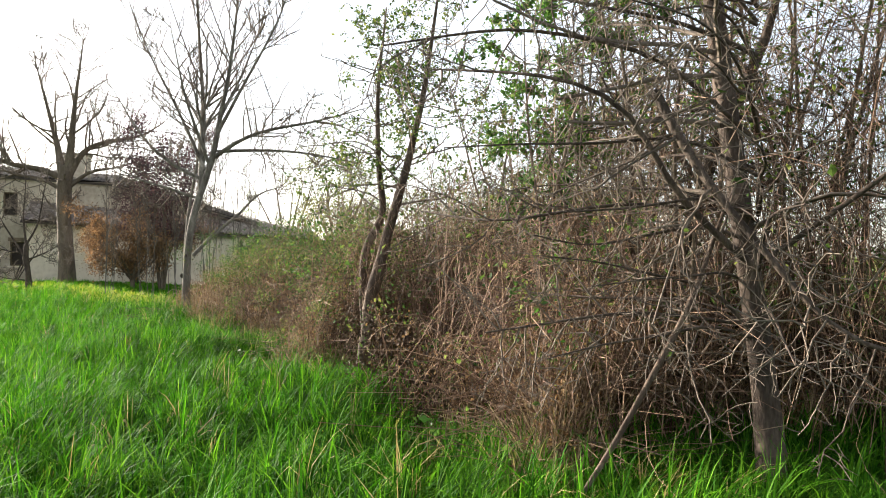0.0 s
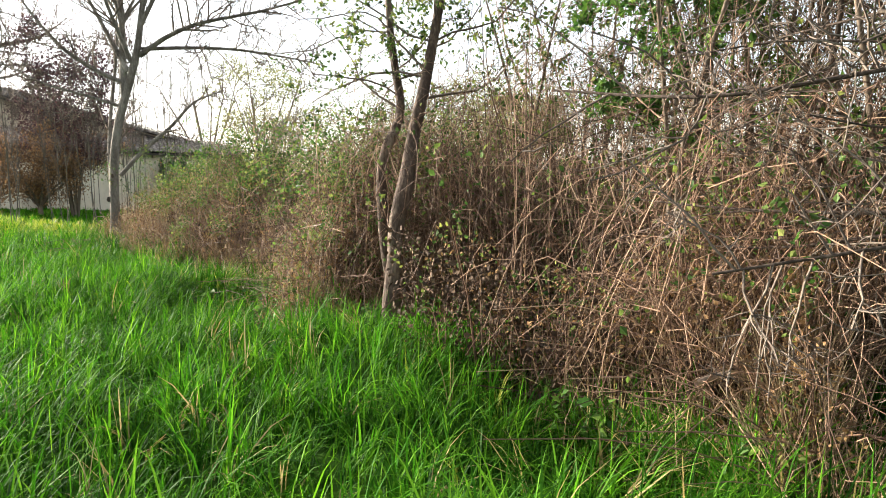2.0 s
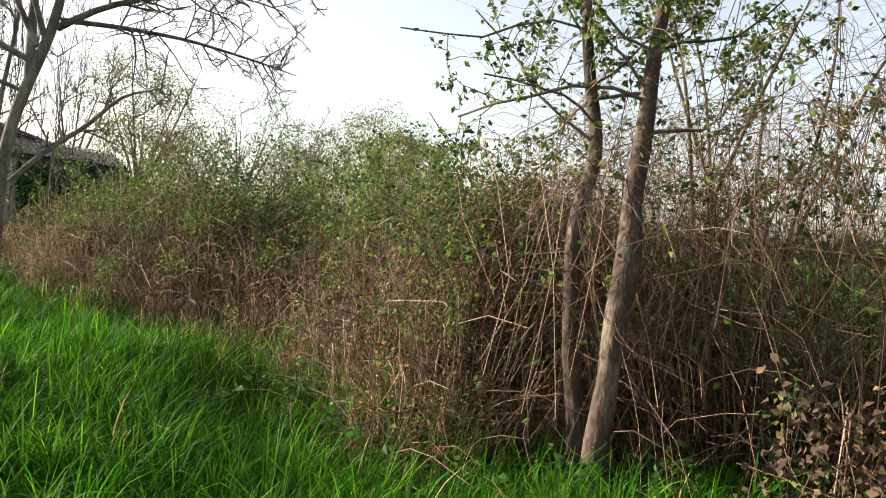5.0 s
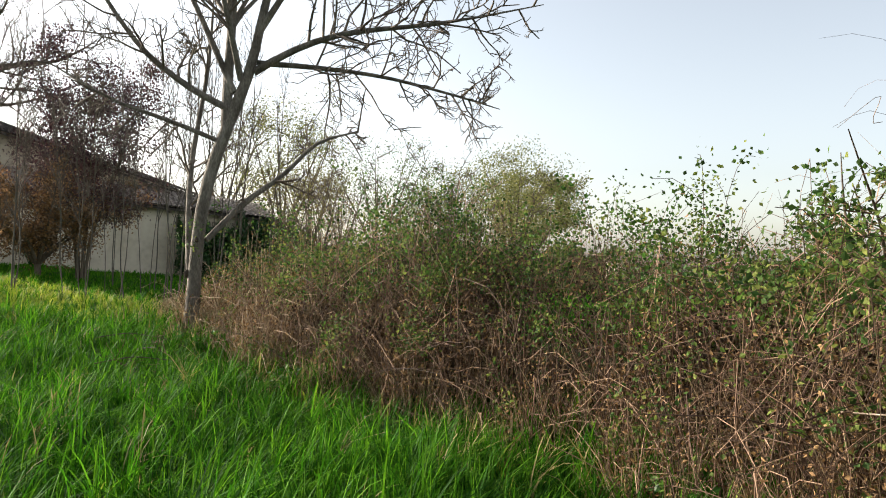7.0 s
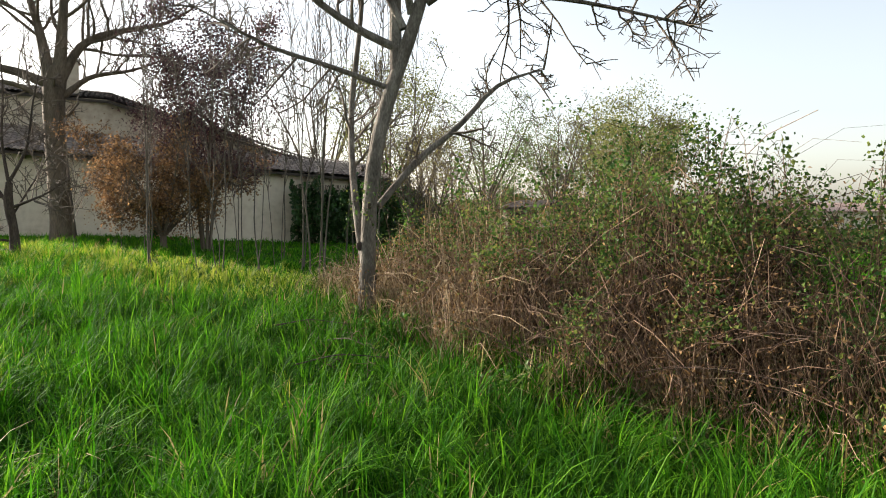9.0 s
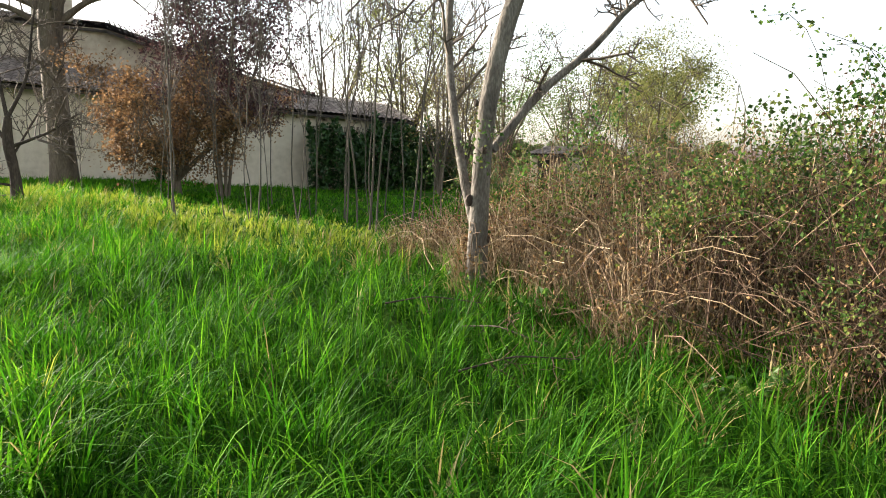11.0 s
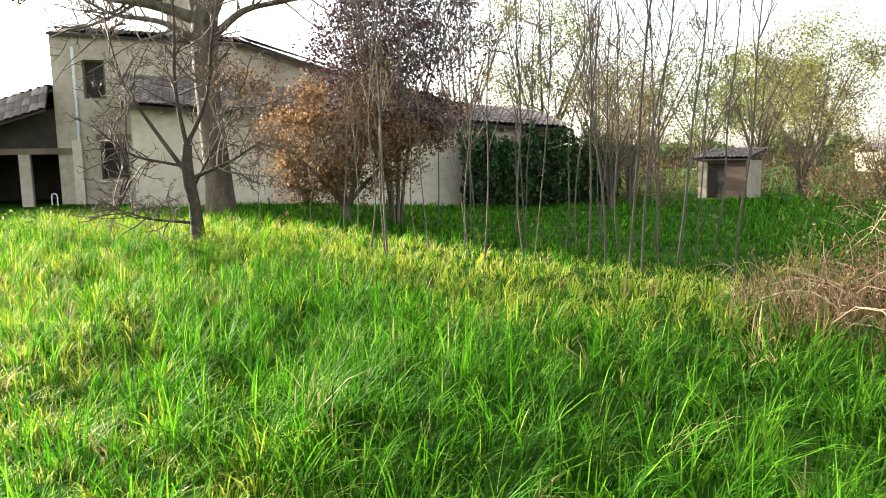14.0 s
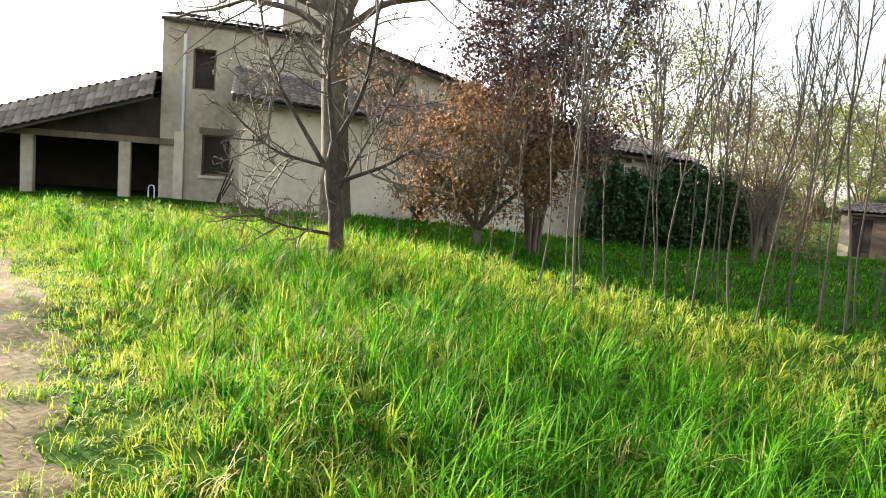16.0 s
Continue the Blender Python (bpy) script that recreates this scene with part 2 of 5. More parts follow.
def smooth_step(a, b, x):
    s = np.clip((x - a) / (b - a), 0, 1)
    return s * s * (3 - 2 * s)


def waves(x, y, seed, size):
    """A cheap smooth random field between -1 and 1."""
    r = np.random.default_rng(seed)
    v = 0
    for i in range(6):
        a, ph, k = r.uniform(0, 6.28), r.uniform(0, 6.28), r.uniform(0.6, 1.9) / size
        v = v + np.sin((x * np.cos(a) + y * np.sin(a)) * k * 6.28 + ph)
    return v / 3.2


# ---- the lie of the land ----
# front foot of the bramble bank, from the start of the walk to the dry-grass end behind the ash
FRONT = np.array([(8.5, 1.8), (6.6, 2.4), (5.3, 2.3), (4.7, 1.0), (4.2, 0.7), (3.6, 1.3), (3.4, 2.4), (3.4, 4.0), (3.0, 5.4), (2.1, 5.5), (1.1, 5.1), (0.2, 4.8), (-0.6, 5.7), (-1.3, 7.8), (-2.2, 9.1), (-3.3, 9.5), (-4.5, 10.1), (-6.2, 11.6), (-7.6, 13.1), (-8.6, 14.4), (-9.6, 16.3)])
WALKED = np.array([(9.0, -7.6), (4.9, -4.7), (1.7, -1.9), (-4.2, 3.3), (-12.1, 8.3), (-22.0, 14.5)])
SUNLIT_FLOWERS = np.array([(-27.0, 22.0), (-21.5, 20.0), (-18.4, 19.2), (-15.0, 18.7), (-13.0, 17.4), (-11.0, 16.4), (-8.0, 17.2)])
TRACK = np.array([(8.0, -11.5), (-2.0, -1.6), (-9.5, 5.3), (-13.2, 8.65), (-15.55, 10.62), (-17.0, 11.8), (-18.7, 13.05), (-24.0, 16.2), (-36.0, 20.0)])


def along(line, x, y):
    """Distance to a polyline, side of it (positive: on its right when following it) and length along it."""
    best, side, run = np.full(np.shape(x), 1e9), np.zeros(np.shape(x)), np.zeros(np.shape(x))
    total = 0.0
    for (ax, ay), (bx, by) in zip(line[:-1], line[1:]):
        dx, dy = bx - ax, by - ay
        ln = math.hypot(dx, dy)
        s = np.clip(((x - ax) * dx + (y - ay) * dy) / ln ** 2, 0, 1)
        d = np.hypot(x - ax - s * dx, y - ay - s * dy)
        cr = np.where(dx * (y - ay) - dy * (x - ax) < 0, 1.0, -1.0)
        k = d < best
        best, side, run = np.where(k, d, best), np.where(k, cr, side), np.where(k, total + s * ln, run)
        total += ln
    return best, side, run


def ground_z(x, y):
    x, y = np.asarray(x, float), np.asarray(y, float)
    z = 0.4 * smooth_step(5.5, 16.0, -x - 0.4 * (y - 8.0))
    d, side, run = along(FRONT, x, y)
    ditch = np.exp(-((d * side * -1 - 0.35) / 0.8) ** 2) * smooth_step(26.0, 18.5, run) * smooth_step(3.5, 6.5, run)
    z = z - (0.42 + 0.16 * np.exp(-((run - 9.5) / 3.0) ** 2)) * ditch + 0.05 * waves(x, y, 3, 5.0) + 0.02 * waves(x, y, 4, 1.4)
    dt, st, rt = along(TRACK, x, y)
    z = z - 0.05 * np.exp(-(dt / 0.9) ** 2)
    return z - 0.6 * smooth_step(30, 90, np.hypot(x + 5, y - 10))


xs = np.concatenate([np.linspace(-600, -60, 12), np.linspace(-50, -32, 10), np.arange(-30, 13, 0.3), np.linspace(14, 60, 14), np.linspace(90, 600, 9)])
ys = np.concatenate([np.linspace(-300, -40, 7), np.linspace(-30, -11, 8), np.arange(-9, 41, 0.3), np.linspace(42, 90, 14), np.linspace(120, 900, 10)])
gx, gy = np.meshgrid(xs, ys)
gv = np.stack([gx, gy, ground_z(gx, gy)], -1).reshape(-1, 3)
nx, ny = len(xs), len(ys)
gi = (np.arange(ny - 1)[:, None] * nx + np.arange(nx - 1)[None]).ravel()
gf = np.stack([gi, gi + 1, gi + nx + 1, gi + nx], 1)
ground = new("ground", mesh_of("ground", [(gv, gf)], M_SOIL))
tagged(ground, "meadow ground of dark soil and short grass", "ground", kind="structure")

# ---- grass ----


def scatter(n, x0, x1, y0, y1):
    return rng.uniform(x0, x1, n), rng.uniform(y0, y1, n)


def meadow():
    """Tussocks of narrow blades that lean together; denser and finer near the walk."""
    n = 250000
    x, y = scatter(n, -34, 10, -7, 36)
    d, side, _ = along(WALKED, x, y)
    df, sf, run = along(FRONT, x, y)
    in_hedge = (df * sf > 0.35 + 1.1 * rng.uniform(size=n) ** 2 + 0.5 * ((run > 8) & (run < 13))) & (x > -9.0) & (y < 15.5)
    dt, st, _ = along(TRACK, x, y)
    dens = np.where(d < 4, 1.0, np.where(d < 7, 0.6, np.where(d < 11, 0.3, np.where(d < 17, 0.17, 0.05))))
    keep = (rng.uniform(size=n) < dens * (0.25 + 0.75 * smooth_step(0.15, 0.6, dt))) & (d * side > -2.8) & ~in_hedge
    keep &= (x + 25.2) * -0.596 + (y - 26.05) * 0.803 < -0.15
    x, y, d, dt, df, run = x[keep], y[keep], d[keep], dt[keep], df[keep], run[keep]
    rank = 1 + 0.45 * np.exp(-(df / 0.9) ** 2) * (run > 5)
    per = 7
    k = len(x) * per
    mound = 0.31 + 0.09 * waves(x, y, 11, 2.2) + 0.14 * waves(x, y, 12, 0.75)
    far_low = 1 - 0.5 * smooth_step(6.0, 11.0, d) * (x < -8.0)
    size = np.repeat(rng.uniform(0.6, 1.2, len(x)) * np.maximum(mound, 0.12) * far_low * rank, per)
    # flowering strip and track side; their sunlight is painted in as yellower tufts
    strip = np.exp(-((along(SUNLIT_FLOWERS, x, y)[0] + 0.5 * waves(x, y, 17, 1.3)) / 2.5) ** 4)
    strip = np.maximum(strip, 0.5 * smooth_step(-12.5, -15.5, x + 0.8 * waves(x, y, 16, 1.8)) * smooth_step(22.0, 20.0, y))
    west = np.exp(-((dt - 1.0) / 1.6) ** 2) * (x < -8.5) * smooth_step(-0.7, 0.5, waves(x, y, 18, 1.5) + 0.3)
    yellow_tuft = rng.uniform(size=len(x)) < 0.012 + 0.8 * strip + 0.36 * west
    dry_tuft = rng.uniform(size=len(x)) < 0.015 + 0.16 * np.exp(-(df / 0.6) ** 2)
    # tufts close to the bank take the darker colour in place of shade
    shade_tuft = rng.uniform(size=len(x)) < 0.92 * np.exp(-((df + 0.7 * waves(x, y, 15, 2.0)) / 3.4) ** 2)
    tuft_way = rng.uniform(0, 6.28, len(x))
    tuft_way = np.where(rng.uniform(size=len(x)) < 0.5, 0.4 + 2.2 * waves(x, y, 14, 1.1), tuft_way)
    x, y, d, dt, tuft_way = (np.repeat(v, per) for v in (x, y, d, dt, tuft_way))
    yel, dry, in_shade = np.repeat(yellow_tuft, per), np.repeat(dry_tuft, per), np.repeat(shade_tuft, per)
    fan = rng.uniform(0, 6.28, k)
    off = np.abs(rng.normal(0, 0.032, k)) * (1 + np.clip(d - 5, 0, 15) * 0.14)
    x, y = x + np.cos(fan) * off, y + np.sin(fan) * off
    size = size * (0.26 + 0.74 * smooth_step(0.5, 1.5, dt)) * np.where(yel, 0.68, 1.0)
    h = np.clip(size * rng.uniform(0.5, 1.35, k), 0.03, 0.6)
    w = rng.uniform(0.005, 0.013, k) * (1 + np.clip(d - 3.5, 0, 20) * 0.15)
    wind = tuft_way + rng.normal(0, 0.6, k)
    lean = np.clip(rng.normal(0.75, 0.36, k), 0.03, 1.35)
    base = np.stack([x, y, ground_z(x, y) - 0.01], 1)
    yel &= ~dry
    in_shade &= ~dry & ~yel
    for name, m, pick, label in (("grass", M_GRASS, ~dry & ~yel & ~in_shade, "long green meadow grass bending over"),
                                 ("lush_grass", M_GRASS_SHADE, in_shade, "dark green grass beside the ditch, shade put into its colour"),
                                 ("yellow_grass", M_GRASS_YEL, yel, "yellowish flowering meadow grass among the green, sunlit strips put into the colour"),
                                 ("dry_grass", M_GRASS_DRY, dry, "dry straw blades among green meadow grass")):
        near = pick & (d < 6)
        away = pick & ~near
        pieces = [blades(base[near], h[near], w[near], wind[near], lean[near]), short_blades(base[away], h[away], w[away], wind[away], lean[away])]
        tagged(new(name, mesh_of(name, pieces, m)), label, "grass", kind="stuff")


meadow()


def turf():
    """Short trodden grass on both sides of the track."""
    n = 26000
    x, y = scatter(n, -24, -6, 1, 17)
    dt = along(TRACK, x, y)[0]
    k = (dt < 1.9) & (rng.uniform(size=n) < 0.12 + 0.88 * smooth_step(0.1, 0.6, dt + 0.25 * waves(x, y, 19, 0.6)))
    per = 10
    x, y = np.repeat(x[k], per), np.repeat(y[k], per)
    m = len(x)
    x, y = x + rng.normal(0, 0.035, m), y + rng.normal(0, 0.035, m)
    base = np.stack([x, y, ground_z(x, y) - 0.005], 1)
    h = rng.uniform(0.04, 0.12, m) * (1 + 0.4 * waves(x, y, 20, 0.7))
    v = short_blades(base, h, rng.uniform(0.003, 0.007, m), rng.uniform(0, 6.28, m), np.clip(rng.normal(0.8, 0.35, m), 0.1, 1.3))
    tagged(new("trodden_grass", mesh_of("trodden_grass", [v], M_GRASS_YEL)), "short trodden yellow-green grass along the track", "grass", kind="stuff")


turf()

# ---- trees ----
KP = 6


def resample(pts, rad, k):
    """A polyline of waypoints as k points on a smooth curve, with its radii."""
    p, r = np.asarray(pts, float), np.asarray(rad, float)
    s = np.concatenate([[0], np.cumsum(np.linalg.norm(np.diff(p, axis=0), axis=1))])
    q = np.linspace(0, s[-1], k)
    out = np.stack([np.interp(q, s, p[:, i]) for i in range(3)], 1)
    for _ in range(2):
        out[1:-1] = (out[:-2] + 2 * out[1:-1] + out[2:]) / 4
    return out, np.interp(q, s, r)


class Wood:
    """The limbs and twigs of one tree, in its own coordinates."""

    def __init__(self, seed, fine=0.006):
        self.fine = fine
        self.r = np.random.default_rng(seed)
        self.thick, self.thin, self.tips = [], [], []

    def limb(self, pts, rad, k=14):
        p, r = resample(pts, rad, k)
        self.thick.append((p, r))
        return p, r

    def sprout(self, p, r, count, length, level, spread=0.9, up=0.3, crook=0.12, low=0.2, ratio=0.55):
        """Side branches along the polyline p with radii r, and theirs in turn."""
        n = len(p)
        for _ in range(count):
            s = self.r.uniform(low, 1.0) * (n - 1)
            i = min(int(s), n - 2)
            at = p[i] + (p[i + 1] - p[i]) * (s - i)
            rad = (r[i] + (r[i + 1] - r[i]) * (s - i)) * ratio
            way = (p[i + 1] - p[i]) / (np.linalg.norm(p[i + 1] - p[i]) + 1e-9)
            side = self.r.normal(size=3)
            side -= way * side.dot(way)
            side /= np.linalg.norm(side) + 1e-9
            d = way * (1 - spread * 0.6) + side * spread + np.array([0, 0, up])
            d /= np.linalg.norm(d)
            ln = length * self.r.uniform(0.5, 1.15) * (1.1 - 0.5 * s / n)
            self.twig(at, d, ln, max(rad, self.fine * (1.0, 1.5, 2.3)[level]), level, spread, up, crook, ratio)

    def twig(self, at, d, ln, rad, level, spread, up, crook, ratio):
        pts = [at]
        for i in range(KP - 1):
            d = d + self.r.normal(0, crook, 3) + np.array([0, 0, up * 0.12])
            d = d / np.linalg.norm(d)
            pts.append(pts[-1] + d * ln / (KP - 1))
        pts = np.array(pts)
        rr = rad * np.linspace(1, 0.5, KP)
        (self.thick if rad > 0.035 else self.thin).append((pts, rr))
        self.tips.append(pts)
        if level > 0:
            self.sprout(pts, rr, 3 + (level > 1) + int(self.r.integers(0, 2)), ln * 0.55, level - 1, spread, up, crook, 0.15, ratio)

    def trunk_mesh(self, name, material, sides=10):
        by = {}
        for p, r in self.thick:
            by.setdefault(len(p), []).append((p, r))
        return mesh_of(name, [tubes(np.array([a for a, _ in v]), np.array([b for _, b in v]), sides if k > KP else 6) for k, v in by.items()], material)

    def twig_mesh(self, name, material, sides=3):
        return mesh_of(name, [tubes(np.array([a for a, _ in self.thin]), np.array([b for _, b in self.thin]), sides)], material)

    def leaf_places(self, count, inside=None, loose=0.02):
        """Random places along the twigs, with the twig's way."""
        t = np.array(self.tips)
        if inside is not None:
            keep = inside(t[:, -1])
            t = t[keep]
        i = self.r.integers(0, len(t), count)
        j = self.r.integers(1, KP - 1, count)
        f = self.r.uniform(size=(count, 1))
        c = t[i, j] + (t[i, j + 1] - t[i, j]) * f
        return c + self.r.normal(0, loose, (count, 3)), (t[i, j + 1] - t[i, j]) * 4 + self.r.normal(0, 0.5, (count, 3)) + np.array([0, 0, -0.15])


def leaves_mesh(name, wood, count, size, material, inside=None, wide=0.6, loose=0.02):
    c, w = wood.leaf_places(count, inside, loose)
    return mesh_of(name, [leaf_quads(c, w, size * rng.uniform(0.6, 1.3, count), wide=wide)], material, smooth=False)


def stand(name, x, y, label, category="tree", group=""):
    return thing(name, (x, y, float(ground_z(x, y))), label, category, group)


def lateral(deg, pts):
    """Waypoints given as (across, away, up) for a viewer who looks deg to the left of +y."""
    c, s = math.cos(radians(deg)), math.sin(radians(deg))
    return [(a * c - b * s, a * s + b * c, z) for a, b, z in pts]


def ash():
    t = stand("ash_tree", -7.3, 12.8, "bare grey-barked ash tree with forked trunk, standing at the hedge end")
    w = Wood(11, 0.0085)
    L = 12
    p, r = w.limb(lateral(L, [(0, 0, -0.2), (0, 0, 0.5), (0.02, 0, 1.3), (0.06, 0, 2.2), (0.28, 0, 3.1), (0.55, 0, 3.8), (0.82, 0, 4.5), (0.85, 0, 5.2), (1.1, 0, 6.2), (1.3, 0.1, 8.0), (1.5, 0, 10.2)]),
                  [0.16, 0.112, 0.103, 0.1, 0.098, 0.093, 0.08, 0.068, 0.055, 0.038, 0.012], 24)
    w.sprout(p[12:], r[12:], 24, 3.4, 2, 0.8, 0.5, 0.1)
    a = w.limb(lateral(L, [(0.4, 0, 3.45), (0.36, 0.1, 4.2), (0.4, 0.2, 5.6), (0.2, 0.3, 7.4), (0.1, 0.3, 9.6)]), [0.09, 0.08, 0.065, 0.045, 0.012])
    w.sprout(*a, 22, 3.2, 2, 0.8, 0.5, 0.1)
    a = w.limb(lateral(L, [(0.8, 0, 4.35), (1.4, -0.1, 4.75), (2.3, -0.3, 5.05), (3.3, -0.4, 5.15), (4.2, -0.4, 5.35), (5.4, -0.5, 5.65)]), [0.065, 0.055, 0.045, 0.035, 0.022, 0.008])
    w.sprout(*a, 26, 1.7, 2, 0.9, 0.05, 0.16)
    a = w.limb(lateral(L, [(0.85, 0, 4.5), (1.7, 0.4, 4.6), (2.9, 0.7, 4.6), (4.4, 0.9, 4.35), (5.0, 0.9, 4.2)]), [0.05, 0.042, 0.032, 0.02, 0.008])
    w.sprout(*a, 22, 1.4, 2, 0.9, 0.0, 0.16)
    a = w.limb(lateral(L, [(0.5, 0, 3.7), (-0.1, 0, 3.95), (-0.9, -0.1, 4.5), (-1.5, -0.2, 5.3), (-1.9, -0.2, 6.0)]), [0.06, 0.055, 0.042, 0.03, 0.01])
    w.sprout(*a, 14, 1.4, 2, 0.9, 0.25, 0.14)
    a = w.limb(lateral(L, [(0.3, 0, 3.2), (-0.4, -0.1, 3.45), (-1.3, -0.2, 3.7), (-2.4, -0.2, 4.3)]), [0.04, 0.035, 0.026, 0.008])
    w.sprout(*a, 10, 1.0, 2, 0.9, 0.1, 0.14)
    a = w.limb(lateral(L, [(0.15, 0.1, 1.6), (0.7, 0.4, 2.3), (1.3, 0.5, 2.75), (1.8, 0.6, 3.4), (2.5, 0.7, 3.6)]), [0.05, 0.05, 0.04, 0.03, 0.01])
    w.sprout(*a, 10, 0.9, 2, 0.9, 0.1, 0.14)
    a = w.limb([(-0.05, 0.05, 0.75), (-0.2, 0.2, 1.2), (-0.4, 0.55, 2.0), (-0.6, 0.95, 3.0), (-0.5, 1.3, 4.6), (-0.6, 1.6, 6.5)], [0.05, 0.055, 0.05, 0.045, 0.035, 0.01])
    w.sprout(*a, 12, 1.3, 2, 0.85, 0.35, 0.12)
    for pts in ([(0.5, 0, 4.0), (-0.3, 0.2, 5.6), (-1.3, 0.3, 7.4), (-2.0, 0.3, 9.2)], [(0.85, 0, 5.0), (1.7, -0.2, 6.4), (2.6, -0.2, 8.0), (3.1, 0, 9.8)], [(0.9, 0, 5.4), (1.2, 0.9, 6.8), (1.6, 1.6, 8.6)], [(0.6, 0, 4.2), (0.3, -0.9, 5.8), (0.1, -1.4, 7.6)]):
        a = w.limb(lateral(L, pts), np.linspace(0.055, 0.01, len(pts)))
        w.sprout(*a, 13, 2.0, 2, 0.8, 0.4, 0.12)
    part("trunk", w.trunk_mesh("trunk", M_BARK, 14), M_BARK, t)
    for across, away, up, big in ((-0.1, -0.03, 1.05, 0.05), (0.04, -0.1, 1.6, 0.035), (0.1, -0.02, 0.62, 0.04), (-0.05, -0.09, 2.1, 0.03)):
        bm = bmesh.new()
        bmesh.ops.create_icosphere(bm, subdivisions=2, radius=big)
        for v in bm.verts:
            v.co *= 1 + 0.18 * math.sin(v.co.x * 140) * math.sin(v.co.z * 160 + 1)
        bmesh.ops.scale(bm, vec=(1, 1, 1.35), verts=bm.verts)
        bmesh.ops.translate(bm, vec=lateral(L, [(across, away, up)])[0], verts=bm.verts)
        part("knot", bm, M_BARK_DEEP, t, "dark swollen bark knot")
    part("crown", w.twig_mesh("crown", M_TWIG), M_TWIG, t, "bare twigs with small buds")


def big_tree():
    t = stand("old_tree", -21.2, 23.4, "large bare tree with heavy crooked limbs beside the farmhouse")
    w = Wood(12, 0.012)
    L = 19
    p, r = w.limb(lateral(L, [(0.1, 0, -0.3), (0.1, 0, 0.6), (0, 0, 2.0), (-0.1, 0, 3.6), (-0.1, 0, 4.8), (0.05, 0, 5.6)]), [0.46, 0.37, 0.33, 0.31, 0.34, 0.3], 18)
    w.sprout(p[8:], r[8:], 8, 1.6, 2, 0.9, 0.3, 0.2, ratio=0.15)
    for pts, r0 in (([(-0.1, 0, 5.0), (-1.3, 0.1, 5.5), (-2.9, 0.1, 5.7), (-3.8, 0.1, 6.4), (-4.5, 0.2, 7.2)], 0.17),
                    ([(-0.2, 0, 5.2), (-0.5, 0.2, 6.6), (-1.0, 0.2, 8.4), (-1.6, 0.1, 10.8)], 0.2),
                    ([(0.1, 0, 5.3), (0.3, -0.2, 6.8), (0.5, -0.3, 8.8), (0.8, -0.2, 11.6)], 0.22),
                    ([(0.15, 0, 5.2), (0.7, 0.2, 6.5), (2.0, 0.3, 6.9), (3.4, 0.3, 7.1), (4.4, 0.2, 7.8)], 0.16),
                    ([(0.1, 0, 4.6), (0.9, 0.3, 5.4), (2.2, 0.4, 5.6), (3.2, 0.4, 6.0)], 0.11),
                    ([(-0.1, 0, 4.4), (-1.0, -0.3, 5.0), (-2.2, -0.5, 5.1), (-3.0, -0.6, 5.6)], 0.1)):
        a = w.limb(lateral(L, pts), np.linspace(r0, 0.02, len(pts)))
        w.sprout(*a, 20, 2.9, 2, 0.9, 0.35, 0.14, ratio=0.4)
    part("trunk", w.trunk_mesh("trunk", M_BARK_DK, 14), M_BARK_DK, t)
    part("crown", w.twig_mesh("crown", M_TWIG), M_TWIG, t, "bare crooked twigs")


def gnarled():
    t = stand("gnarled_tree", -17.9, 17.9, "small gnarled bare tree with dense twigs in yellow grass")
    w = Wood(13, 0.0075)
    p, r = w.limb(lateral(22, [(0.1, 0, -0.2), (0.08, 0, 0.7), (-0.05, 0, 1.3), (0.0, 0, 1.8)]), [0.15, 0.105, 0.115, 0.08], 12)
    for pts, r0 in (([(-0.05, 0, 1.3), (-0.6, 0.1, 2.1), (-1.1, 0.1, 2.9), (-1.3, 0, 4.2)], 0.045), ([(0, 0, 1.7), (-0.2, 0.1, 2.8), (-0.1, 0.1, 4.0), (-0.2, 0.1, 5.4)], 0.045),
                    ([(0, 0, 1.8), (0.4, 0.1, 2.6), (0.5, 0.2, 3.8), (0.8, 0.2, 5.0)], 0.045), ([(0, 0, 1.4), (-0.9, -0.2, 1.6), (-1.6, -0.2, 2.2)], 0.03),
                    ([(0.05, 0, 1.2), (0.8, -0.1, 1.5), (1.4, -0.1, 1.9)], 0.04), ([(0.05, 0, 0.4), (-0.7, -0.2, 0.5), (-1.3, -0.3, 0.75)], 0.03), ([(0.05, 0, 1.0), (0.5, 0.4, 2.0), (1.0, 0.5, 3.0)], 0.028)):
        a = w.limb(lateral(22, pts), np.linspace(r0, 0.008, len(pts)))
        w.sprout(*a, 16, 1.15, 2, 1.0, 0.25, 0.16, ratio=0.4)
    part("trunk", w.trunk_mesh("trunk", M_BARK_DEEP), M_BARK_DEEP, t)
    part("crown", w.twig_mesh("crown", M_TWIG), M_TWIG, t)


